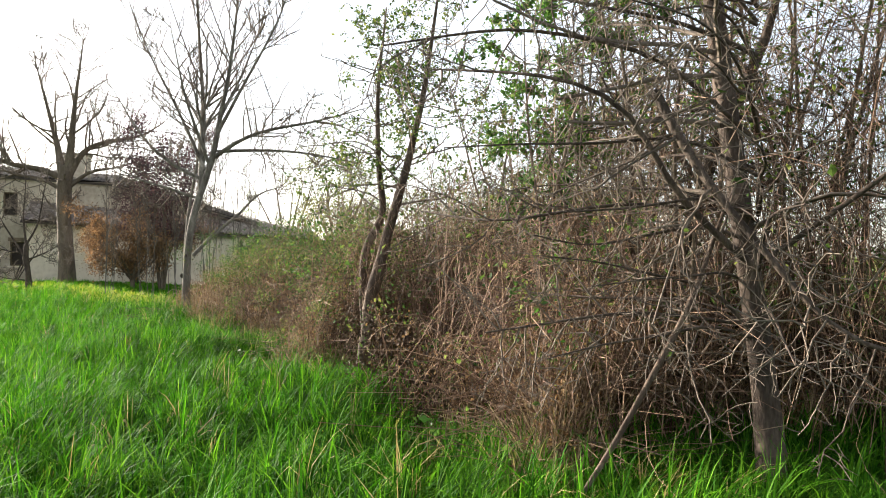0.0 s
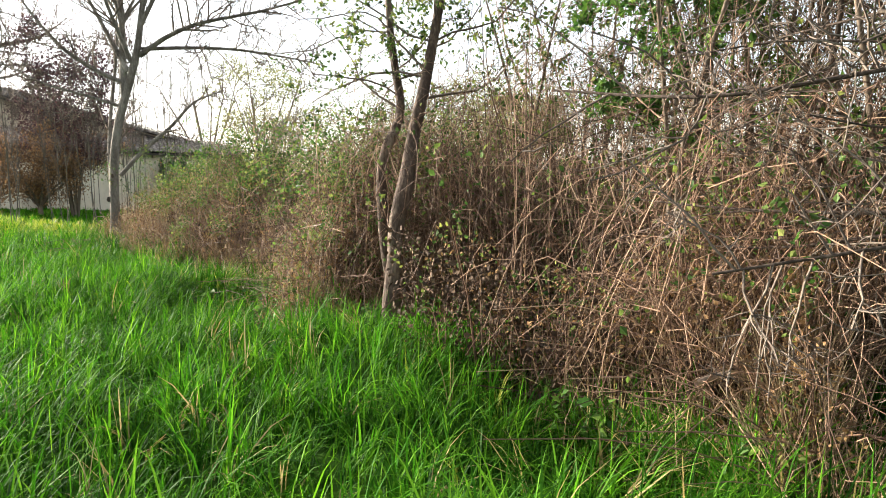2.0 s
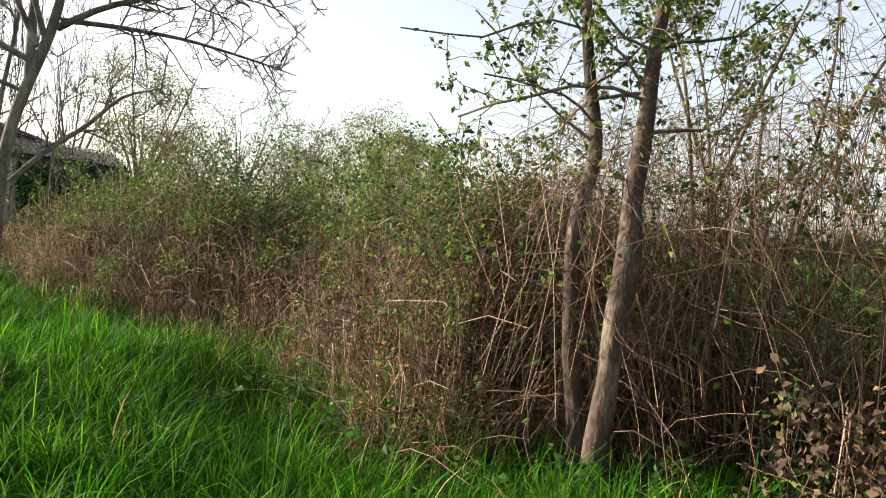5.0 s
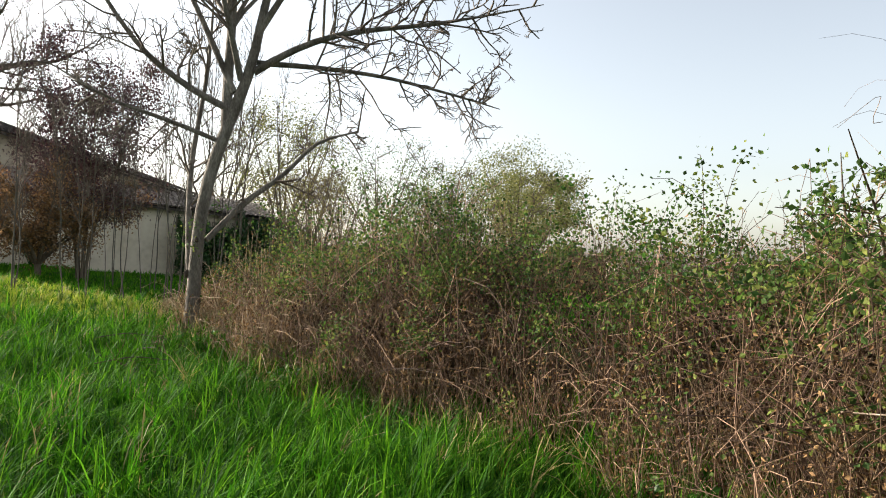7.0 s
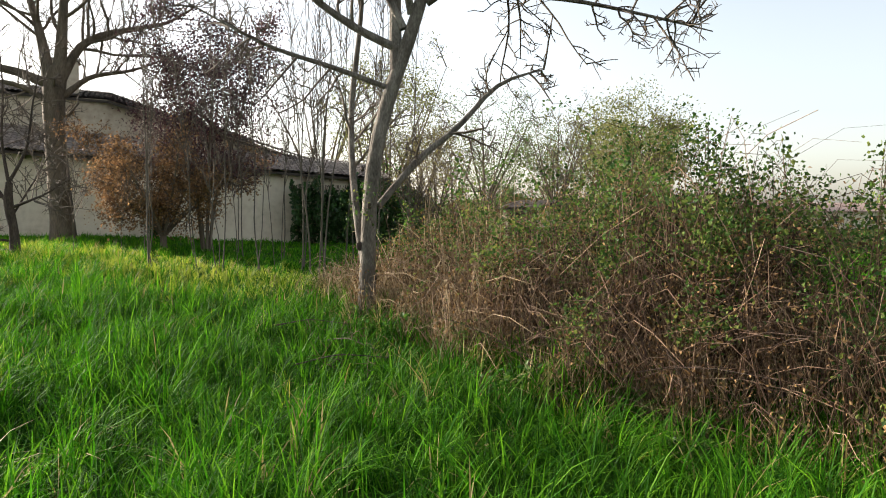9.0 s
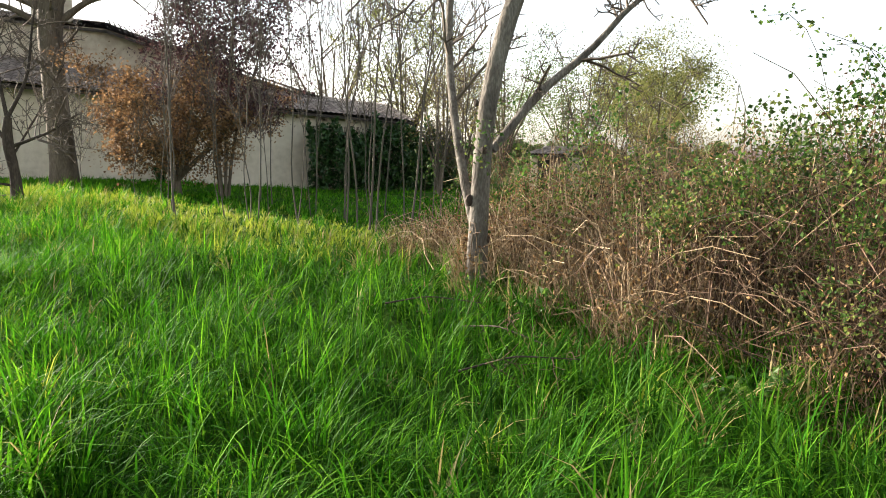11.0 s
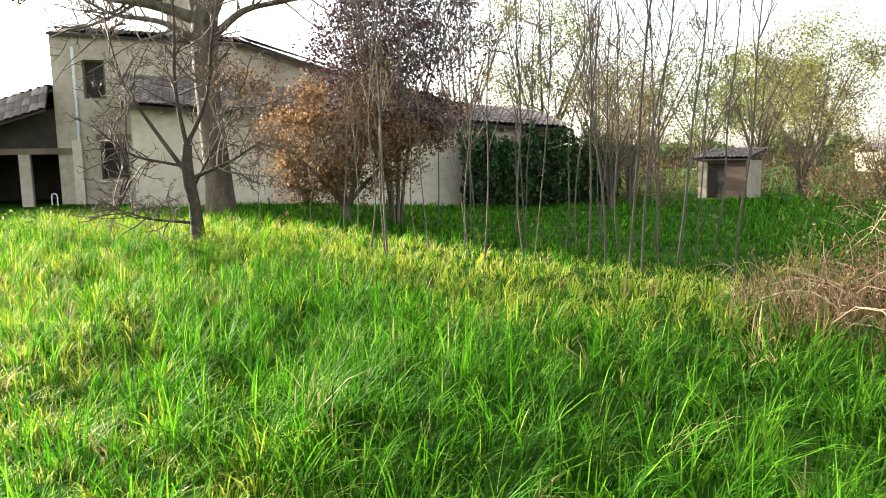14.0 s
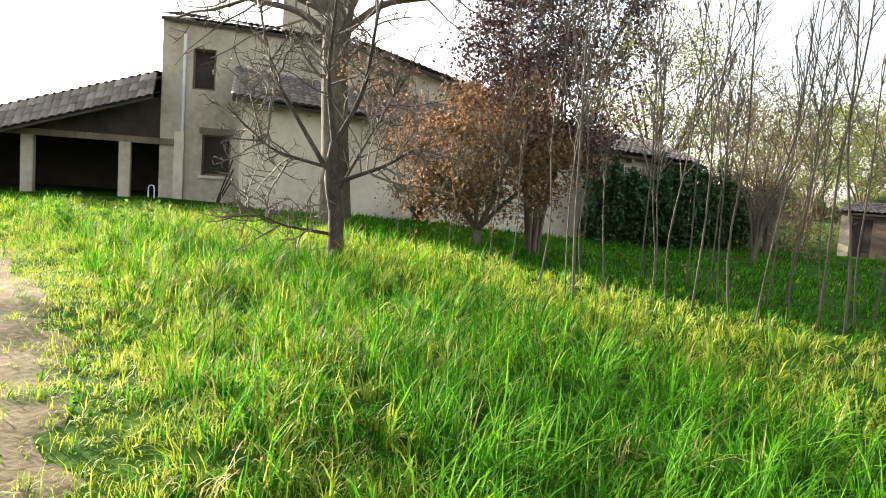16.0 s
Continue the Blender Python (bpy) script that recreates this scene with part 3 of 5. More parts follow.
def brown_tree():
    t = stand("brown_leaved_tree", -17.4, 23.3, "small tree still holding orange-brown dead leaves")
    w = Wood(14, 0.007)
    w.limb([(0.02, 0, -0.2), (0, 0, 0.25), (-0.03, 0.02, 0.6)], [0.13, 0.1, 0.09])
    for k in range(9):
        a = k * 0.7
        e = 2.8 if k % 2 else 1.9
        pts = [(-0.02, 0.01, 0.4), (0.5 * math.cos(a), 0.5 * math.sin(a), 1.0), (0.72 * e * math.cos(a), 0.72 * e * math.sin(a), 1.7 + 0.5 * (k % 3)), (e * math.cos(a), e * math.sin(a), 2.2 + 0.8 * (k % 3))]
        b = w.limb(pts, [0.055, 0.04, 0.022, 0.006])
        w.sprout(*b, 14, 1.3, 2, 1.1, 0.05, 0.15, 0.2, ratio=0.4)
    part("trunk", w.trunk_mesh("trunk", M_BARK_DK), M_BARK_DK, t)
    part("twig_work", w.twig_mesh("twig_work", M_TWIG), M_TWIG, t)
    part("crown", leaves_mesh("crown", w, 19000, 0.085, M_COPPER, wide=0.7, loose=0.16), M_COPPER, t, "orange-brown dead leaves")


def purple_tree():
    t = stand("purple_plum_tree", -16.3, 23.9, "purple-leaved plum tree with a rounded crown")
    w = Wood(15, 0.007)
    for k in range(7):
        a = k * 0.9
        pts = [(0.1 * math.cos(a), 0.1 * math.sin(a), -0.1), (0.25 * math.cos(a), 0.25 * math.sin(a), 1.6), (1.1 * math.cos(a), 1.1 * math.sin(a), 3.9), (2.0 * math.cos(a), 1.9 * math.sin(a), 6.4 + 1.5 * (k % 2))]
        b = w.limb(pts, [0.045, 0.036, 0.022, 0.006])
        w.sprout(*b, 15, 1.7, 2, 1.0, 0.2, 0.14, 0.3, ratio=0.35)
    part("trunk", w.trunk_mesh("trunk", M_BARK_DK), M_BARK_DK, t)
    part("twig_work", w.twig_mesh("twig_work", M_TWIG), M_TWIG, t)
    part("crown", leaves_mesh("crown", w, 24000, 0.09, M_PURPLE, loose=0.2), M_PURPLE, t, "dark purple leaves")


def sapling(i, x, y, tall, thick, lean):
    t = stand("sapling", x, y, "slender bare grey sapling rising from the long grass", "sapling", "saplings by the farmhouse")
    w = Wood(100 + i, 0.006)
    q = w.r
    a = q.uniform(0, 6.28)
    pts = [(0, 0, -0.1)]
    for k in range(1, 7):
        pts.append((lean * math.cos(a) * k / 6 * tall * 0.13 + q.normal(0, 0.07), lean * math.sin(a) * k / 6 * tall * 0.13 + q.normal(0, 0.07), tall * k / 6))
    b = w.limb(pts, np.linspace(thick * 0.4, 0.005, 7), 16)
    w.sprout(*b, 16, 1.3, 1, 0.65, 0.6, 0.13, 0.3, ratio=0.34)
    part("trunk", w.trunk_mesh("trunk", M_SAP, 7), M_SAP, t)
    part("crown", w.twig_mesh("crown", M_TWIG), M_TWIG, t)


def twin():
    t = stand("twin_stemmed_tree", 1.3, 4.75, "two-stemmed tree with peeling brown bark and green leaves high up")
    z = float(ground_z(1.3, 4.75))
    w = Wood(16, 0.0035)
    o = np.array([1.3, 4.75, z])
    p = np.array([(1.27, 4.45, -0.5), (1.24, 4.47, 0.2), (1.33, 4.5, 0.6), (1.28, 4.5, 0.95), (1.45, 4.62, 1.3), (1.42, 4.8, 1.7), (1.53, 4.9, 2.1), (1.64, 5.2, 2.85), (1.84, 5.4, 4.0), (2.0, 5.6, 5.6)]) - o
    a = w.limb(p, [0.12, 0.09, 0.072, 0.082, 0.095, 0.07, 0.07, 0.056, 0.042, 0.015], 30)
    w.sprout(a[0][13:], a[1][13:], 26, 1.5, 2, 1.1, 0.05, 0.24, 0.0, ratio=0.3)
    p = np.array([(1.28, 4.85, -0.5), (1.2, 4.85, 0.3), (1.09, 4.86, 0.7), (1.12, 4.88, 1.1), (1.05, 4.9, 1.5), (1.15, 5.0, 1.85), (1.32, 5.2, 2.1), (1.24, 5.25, 2.4), (1.15, 5.3, 3.0), (1.1, 5.4, 4.0), (1.2, 5.5, 5.3)]) - o
    a = w.limb(p, [0.1, 0.074, 0.056, 0.064, 0.052, 0.062, 0.05, 0.05, 0.042, 0.03, 0.012], 32)
    w.sprout(a[0][14:], a[1][14:], 26, 1.5, 2, 1.1, 0.05, 0.24, 0.0, ratio=0.3)
    part("trunk", w.trunk_mesh("trunk", M_BARK_TWIN, 12), M_BARK_TWIN, t)
    part("twig_work", w.twig_mesh("twig_work", M_TWIG), M_TWIG, t)
    part("crown", leaves_mesh("crown", w, 6500, 0.055, M_LEAF, lambda e: e[:, 2] > 2.0), M_LEAF, t, "small glossy green leaves")


def near_tree():
    t = stand("thicket_tree", 5.7, 0.85, "grey-brown tree with many dead crossing branches")
    w = Wood(17, 0.0035)
    p, r = w.limb(lateral(-12, [(0.1, 0, -0.2), (0.05, 0, 0.6), (-0.05, 0, 1.4), (-0.2, 0, 2.6), (-0.33, 0, 3.7), (-0.4, 0, 5.5), (-0.6, 0, 7.0)]), [0.125, 0.092, 0.084, 0.078, 0.07, 0.05, 0.02], 20)
    w.sprout(p[5:], r[5:], 22, 1.9, 2, 1.1, 0.0, 0.18, 0.0, ratio=0.3)
    for pts, r0 in (([(0, -0.2, 1.5), (-0.5, -0.6, 2.0), (-0.7, -0.9, 2.6), (-1.2, -1.0, 2.8), (-2.2, -0.8, 3.0)], 0.028), ([(-0.6, -0.6, 2.7), (-0.3, -0.7, 2.1), (0.1, -0.8, 1.6), (0.5, -0.9, 1.05), (1.5, -0.8, 0.95)], 0.035),
                    ([(-0.1, 0, 1.9), (-0.9, -0.2, 2.0), (-1.9, -0.3, 1.85), (-2.8, 0.1, 2.0)], 0.016), ([(0, 0, 2.4), (-0.6, -0.5, 3.0), (-1.5, -0.9, 3.2), (-2.4, -1.2, 3.1)], 0.02),
                    ([(0, 0, 1.1), (-0.8, -0.4, 1.2), (-1.9, -0.5, 1.0)], 0.014), ([(0.1, 0, 1.6), (0.9, -0.4, 2.2), (1.6, -0.6, 3.2)], 0.022)):
        a = w.limb(lateral(-12, pts), np.linspace(r0, 0.007, len(pts)))
        w.sprout(*a, 15, 1.2, 2, 1.1, -0.05, 0.2, 0.1, ratio=0.4)
    for k in range(26):
        z0 = w.r.uniform(0.9, 3.4)
        a, ln = radians(w.r.uniform(120, 265)), w.r.uniform(1.3, 2.7)
        dz = w.r.uniform(-0.35, 0.3)
        pts = [(0, 0, z0)]
        for q in range(1, 5):
            a += w.r.normal(0, 0.14)
            px, py, pz = pts[-1]
            pts.append((px + math.cos(a) * ln / 4, py + math.sin(a) * ln / 4, pz + (0.2 * (q == 1) + dz * 0.25 + w.r.normal(0, 0.06))))
        b = w.limb(pts, np.linspace(w.r.uniform(0.01, 0.02), 0.004, 5))
        w.sprout(*b, 8, 0.75, 1, 0.9, 0.0, 0.16, 0.15, ratio=0.5)
    # backlit side of this trunk is put into the dark bark colour
    part("trunk", w.trunk_mesh("trunk", M_BARK_DEEP, 12), M_BARK_DEEP, t)
    part("crown", w.twig_mesh("crown", M_TWIG), M_TWIG, t, "tangled dead twigs")


def shrub(i, x, y, tall, leaves, label, leafmat=None, stems=7, radius=1.2):
    t = stand("shrub", x, y, label, "shrub", "shrubs in the thicket")
    w = Wood(200 + i, 0.0035)
    for k in range(stems):
        a = k * 2.4
        e = radius * w.r.uniform(0.4, 1.0)
        pts = [(0.2 * math.cos(a), 0.2 * math.sin(a), -0.2), (0.4 * e * math.cos(a), 0.4 * e * math.sin(a), tall * 0.35), (0.8 * e * math.cos(a), 0.8 * e * math.sin(a), tall * 0.7), (1.2 * e * math.cos(a + 0.3), 1.2 * e * math.sin(a + 0.3), tall * w.r.uniform(0.8, 1.05))]
        pts = [(px + w.r.normal(0, 0.22) * (n > 0), py + w.r.normal(0, 0.22) * (n > 0), pz) for n, (px, py, pz) in enumerate(pts)]
        b = w.limb(pts, [0.028, 0.022, 0.014, 0.004])
        w.sprout(*b, 5, tall * 0.3, 2, 1.0, 0.0, 0.24, 0.12, ratio=0.35)
    part("trunk", w.trunk_mesh("trunk", M_BARK_DK, 7), M_BARK_DK, t)
    tagged(part("twig_work", w.twig_mesh("twig_work", M_CANE), M_CANE, t), kind="stuff")
    if leaves:
        part("crown", leaves_mesh("crown", w, leaves, 0.06, leafmat or M_LEAF, lambda e: e[:, 2] > tall * 0.4), leafmat or M_LEAF, t, "small green leaves")


def far_tree(i, x, y, tall, wide, leafmat, leaves, size, label, twigs=True):
    t = stand("distant_tree", x, y, label, "tree", "trees beyond the meadow")
    w = Wood(300 + i, 0.0016 * tall)
    for k in range(7):
        a = k * 2.4
        e = wide * 0.5 * w.r.uniform(0.45, 0.9)
        pts = [(0, 0, -0.3), (0.12 * e * math.cos(a), 0.12 * e * math.sin(a), tall * 0.25), (0.6 * e * math.cos(a), 0.6 * e * math.sin(a), tall * 0.55), (e * math.cos(a), e * math.sin(a), tall * w.r.uniform(0.7, 0.95))]
        b = w.limb(pts, np.array([0.03, 0.02, 0.011, 0.003]) * tall * 0.38)
        w.sprout(*b, 4, tall * 0.25, 2, 0.9, 0.2, 0.14, 0.2, ratio=0.4)
    part("trunk", w.trunk_mesh("trunk", M_BARK_DK, 7), M_BARK_DK, t)
    tagged(part("twig_work", w.twig_mesh("twig_work", M_TWIG), M_TWIG, t), kind="stuff")
    if leaves:
        # leaves on the twigs and in loose clumps that round the crown off
        n1 = leaves // 3
        c, d = w.leaf_places(n1, None, 0.03 * tall)
        q = w.r.normal(size=(70, 3))
        q /= np.linalg.norm(q, axis=1, keepdims=True)
        q *= w.r.uniform(0.35, 1.0, (70, 1)) ** 0.5
        q = q * np.array([wide * 0.42, wide * 0.42, tall * 0.33]) + np.array([0, 0, tall * 0.62])
        n2 = leaves - n1
        c2 = q[w.r.integers(0, 70, n2)] + w.r.normal(0, 0.055 * tall, (n2, 3)) * np.array([1, 1, 0.8])
        c, d = np.concatenate([c, c2]), np.concatenate([d, w.r.normal(size=(n2, 3))])
        part("crown", mesh_of("crown", [leaf_quads(c, d, size * w.r.uniform(0.6, 1.3, leaves))], leafmat, False), leafmat, t)


ash()
big_tree()
gnarled()
brown_tree()
purple_tree()
for i, (x, y, tall, thick, lean) in enumerate([
        (-17.6, 19.6, 2.6, 0.02, 0.5), (-17.0, 20.8, 3.2, 0.022, 0.3), (-14.8, 18.7, 6.5, 0.035, 0.3), (-14.0, 17.6, 7.2, 0.05, 0.5), (-15.2, 23.9, 6.0, 0.04, 0.4), (-13.2, 19.2, 4.6, 0.03, 0.9),
        (-12.6, 18.3, 5.6, 0.04, 0.4), (-12.1, 19.2, 6.8, 0.045, 0.5), (-11.0, 19.1, 7.4, 0.05, 0.4), (-10.7, 18.9, 7.0, 0.055, 0.6), (-10.3, 18.4, 7.6, 0.06, 0.5), (-10.1, 18.2, 7.2, 0.05, 0.9),
        (-9.6, 18.9, 7.5, 0.06, 0.7), (-11.6, 20.6, 6.6, 0.04, 0.5), (-13.6, 21.2, 6.2, 0.04, 0.6), (-14.4, 20.2, 5.6, 0.03, 0.8), (-12.9, 22.2, 6.8, 0.045, 0.4), (-11.2, 22.6, 7.0, 0.05, 0.6),
        (-10.0, 21.3, 7.2, 0.05, 0.5), (-9.0, 20.6, 6.6, 0.045, 0.7), (-15.6, 19.9, 4.8, 0.028, 0.9), (-13.9, 19.4, 5.0, 0.03, 0.7), (-8.8, 18.0, 6.0, 0.045, 0.9), (-12.3, 20.4, 5.2, 0.03, 1.0),
        (-14.2, 18.0, 5.2, 0.03, 0.4), (-12.9, 18.6, 6.0, 0.032, 0.7), (-11.8, 18.4, 5.8, 0.03, 0.6), (-11.3, 19.9, 6.6, 0.035, 0.5), (-10.5, 19.4, 6.4, 0.035, 0.4), (-10.8, 20.2, 5.4, 0.028, 0.9), (-9.9, 19.6, 6.8, 0.04, 0.5), (-13.3, 20.3, 5.0, 0.028, 0.6), (-16.2, 20.6, 4.4, 0.026, 0.6), (-12.5, 21.2, 5.6, 0.03, 0.5), (-9.3, 19.5, 6.2, 0.035, 0.5)]):
    sapling(i, x, y, tall, thick, lean)
twin()
near_tree()
shrub(0, 3.0, 6.6, 4.6, 3500, "tangled leafy shrub grown through with brambles")
shrub(1, 4.6, 4.6, 5.2, 5000, "tall leafy shrub in the thicket", stems=9)
shrub(2, 6.6, 3.0, 5.6, 2500, "tall tangled shrub with brown twigs", stems=9)
shrub(3, 8.2, 1.2, 5.5, 1500, "tall tangled shrub with brown twigs", stems=9)
shrub(4, 0.9, 7.4, 2.5, 1800, "leafy bramble-grown shrub behind the bank")
shrub(5, 5.4, 2.4, 4.6, 700, "bare brown tangled shrub", stems=8)
shrub(6, 7.6, -0.6, 5.0, 600, "bare brown tangled shrub", stems=8)
shrub(7, 4.1, 3.2, 4.3, 9000, "tall shrub in fresh green leaf among brown vines", M_FRESH, stems=6, radius=0.8)
far_tree(0, -0.7, 92, 13.5, 15, M_SPRING, 13000, 0.3, "distant round tree in pale spring leaf")
far_tree(1, -16.5, 88, 11.5, 12, M_FAR, 3000, 0.22, "distant tree with bare grey twigs")
far_tree(2, -15.7, 42, 10.5, 8, M_SPRING, 13000, 0.12, "tall tree in yellow-green young leaf")
far_tree(3, -2.5, 50, 9.5, 9, M_SPRING, 13000, 0.14, "tree in pale yellow-green young leaf beside the shed")
far_tree(4, -20.5, 44, 11, 8, M_FAR, 1500, 0.1, "bare tree behind the farmhouse")
far_tree(5, -11.0, 46, 9.0, 8, M_FAR, 4000, 0.12, "thin tree with first leaves behind the annex")
far_tree(6, -8.0, 60, 9.0, 10, M_FAR, 7000, 0.16, "distant tree with first green leaves")


def leaning_tree():
    t = stand("leaning_tree", 4.75, 3.0, "dark crooked tree leaning through the thicket")
    w = Wood(510, 0.0035)
    p, r = w.limb([(-0.1, 0.05, -0.2), (0.0, 0, 0.5), (0.25, -0.1, 1.1), (0.6, -0.25, 1.75), (0.8, -0.35, 2.6), (1.3, -0.5, 3.6), (1.5, -0.5, 4.8)], [0.1, 0.085, 0.08, 0.075, 0.06, 0.045, 0.015], 18)
    w.sprout(p[5:], r[5:], 18, 1.5, 2, 1.1, 0.0, 0.2, 0.0, ratio=0.3)
    for pts in ([(0.25, -0.1, 1.1), (0.0, -0.5, 1.7), (0.1, -0.8, 2.6), (-0.3, -1.0, 3.4)], [(0.7, -0.3, 2.0), (1.4, -0.2, 2.3), (2.2, -0.4, 3.2)]):
        a = w.limb(pts, np.linspace(0.035, 0.006, len(pts)))
        w.sprout(*a, 12, 1.1, 2, 1.1, 0.0, 0.2, 0.1, ratio=0.4)
    part("trunk", w.trunk_mesh("trunk", M_BARK_DEEP, 10), M_BARK_DEEP, t)
    part("crown", w.twig_mesh("crown", M_TWIG), M_TWIG, t, "tangled bare twigs")


leaning_tree()


def fallen_branch():
    t = stand("fallen_branch", 4.45, -0.3, "pale dead branch leaning out of the thicket", "branch")
    w = Wood(500, 0.004)
    a = w.limb([(0, 0, 0.0), (0.25, 0.25, 0.35), (0.48, 0.3, 0.78), (0.75, 0.6, 1.25), (1.0, 1.0, 1.9)], [0.014, 0.019, 0.021, 0.02, 0.012])
    w.sprout(*a, 7, 0.6, 1, 1.0, 0.2, 0.2, 0.4, ratio=0.4)
    part("stick", w.trunk_mesh("stick", M_BARK_TWIN, 8), M_BARK_TWIN, t)
    tagged(part("twig_work", w.twig_mesh("twig_work", M_TWIG), M_TWIG, t), kind="stuff")


fallen_branch()


def loose_stick(name, label, pts, rad, twigs, seed, material):
    """A dead stick on or in the growth, through the given places."""
    x, y, z = pts[0]
    t = thing(name, (x, y, z), label, "branch")
    w = Wood(seed, 0.003)
    a = w.limb([(px - x, py - y, pz - z) for px, py, pz in pts], np.linspace(rad, rad * 0.5, len(pts)))
    w.sprout(*a, twigs, 0.35, 1, 1.0, 0.1, 0.2, 0.2, ratio=0.5)
    part("stick", w.trunk_mesh("stick", material, 7), material, t)
    tagged(part("twig_work", w.twig_mesh("twig_work", M_CANE), M_CANE, t), kind="stuff")


M_PALE = mat("bleached_wood", [(0.15, 0.11, 0.08), (0.3, 0.23, 0.17), (0.45, 0.36, 0.28)], 5.0, 0.85, 0.6, 30, grain=(1, 1, 0.3))
loose_stick("dead_branch", "pale bleached dead branch caught in the brambles", [(0.2, 5.3, 0.2), (0.2, 5.36, 0.54), (0.33, 5.4, 0.91), (0.0, 5.7, 0.86), (-0.26, 6.0, 0.81)], 0.009, 5, 511, M_PALE)
loose_stick("broken_stick", "short broken pale stick lying on the straw mound", [(3.75, 1.2, 0.25), (3.95, 1.3, 0.28), (4.15, 1.5, 0.2)], 0.022, 2, 512, M_PALE)
for k, (x, y, a) in enumerate([(-7.9, 11.2, 0.2), (-7.1, 10.8, -0.6), (-6.9, 9.5, 0.5)]):
    g = float(ground_z(x, y)) + 0.2
    loose_stick("fallen_twig", "thin fallen twig lying on the long grass", [(x, y, g), (x + 0.4 * math.cos(a), y + 0.4 * math.sin(a), g + 0.08), (x + 0.9 * math.cos(a), y + 0.9 * math.sin(a), g + 0.02)], 0.008, 6, 520 + k, M_BARK_DEEP)


def herb(k, x, y, tall):
    """A low leafy weed at the foot of the bank."""
    t = stand("leafy_weed", x, y, "low leafy green weed among the grass", "weed", "weeds in the meadow")
    r = np.random.default_rng(700 + k)
    n = 9
    a = r.uniform(0, 6.28, n)[:, None]
    q = np.linspace(0, 1, 5)[None]
    out = r.uniform(0.1, 0.35, n)[:, None]
    p = np.stack([np.cos(a) * out * q ** 1.3, np.sin(a) * out * q ** 1.3, (tall * r.uniform(0.6, 1.1, n))[:, None] * np.sin(q * 1.7)], -1)
    tagged(part("stalk", mesh_of("stalk", [tubes(p, np.full((n, 5), 0.003), 4)], M_FRESH), M_FRESH, t), kind="stuff")
    m = 60
    c = p[r.integers(0, n, m), r.integers(1, 5, m)] + r.normal(0, 0.025, (m, 3))
    part("foliage", mesh_of("foliage", [leaf_quads(c, r.normal(size=(m, 3)) * np.array([1, 1, 0.4]), r.uniform(0.05, 0.1, m), wide=0.75)], M_FRESH, False), M_FRESH, t)


for k, (x, y, tall) in enumerate([(1.0, 4.2, 0.4), (1.5, 4.25, 0.45), (1.9, 4.6, 0.4), (0.5, 4.3, 0.35), (-0.2, 4.9, 0.4), (-0.8, 5.7, 0.35), (-1.1, 6.6, 0.45), (-1.6, 5.5, 0.3), (3.1, 2.6, 0.4), (3.3, 1.2, 0.45), (3.8, 0.7, 0.4), (2.6, 4.6, 0.5), (-3.4, 8.9, 0.35), (-4.9, 10.1, 0.4), (-6.7, 11.7, 0.35), (-7.2, 12.4, 0.3), (-22.6, 17.2, 0.6), (-22.0, 17.6, 0.5), (-21.0, 17.4, 0.55)]):
    herb(k, x, y, tall)

for i, (x, y, tall, wide, leaves) in enumerate([(-11.6, 31.0, 5.0, 3.6, 1600), (-11.2, 34.0, 5.5, 3.4, 2200), (-11.4, 38.5, 6.0, 4.0, 2600), (-5.2, 36.5, 5.0, 4.5, 3000), (-12.6, 37.0, 7.0, 4.5, 1500), (-3.4, 33.0, 3.4, 4.0, 2600), (-6.4, 40.0, 7.0, 5.0, 3000)]):
    far_tree(20 + i, x, y, tall, wide, M_BUD, leaves, 0.08, "scrubby young tree with thin twigs and yellow-green buds")

# ---- bramble bank ----


def hedge_top(run):
    """Height of the bank along its front."""
    return np.interp(run, [0, 3.3, 5, 6, 7.6, 9.5, 11, 12.5, 14, 17, 21, 24, 26, 28.4], [1.6, 1.6, 1.3, 1.25, 1.4, 1.5, 1.7, 2.0, 2.15, 2.35, 2.3, 2.1, 1.75, 1.0])


def front_at(run):
    seg = np.linalg.norm(np.diff(FRONT, axis=0), axis=1)
    s = np.concatenate([[0], np.cumsum(seg)])
    x, y = np.interp(run, s, FRONT[:, 0]), np.interp(run, s, FRONT[:, 1])
    e = 0.4
    tx, ty = np.interp(run + e, s, FRONT[:, 0]) - np.interp(run - e, s, FRONT[:, 0]), np.interp(run + e, s, FRONT[:, 1]) - np.interp(run - e, s, FRONT[:, 1])
    ln = np.hypot(tx, ty) + 1e-9
    return x, y, ty / ln, -tx / ln, s[-1]


FRONT_LONG = float(front_at(0.0)[4])


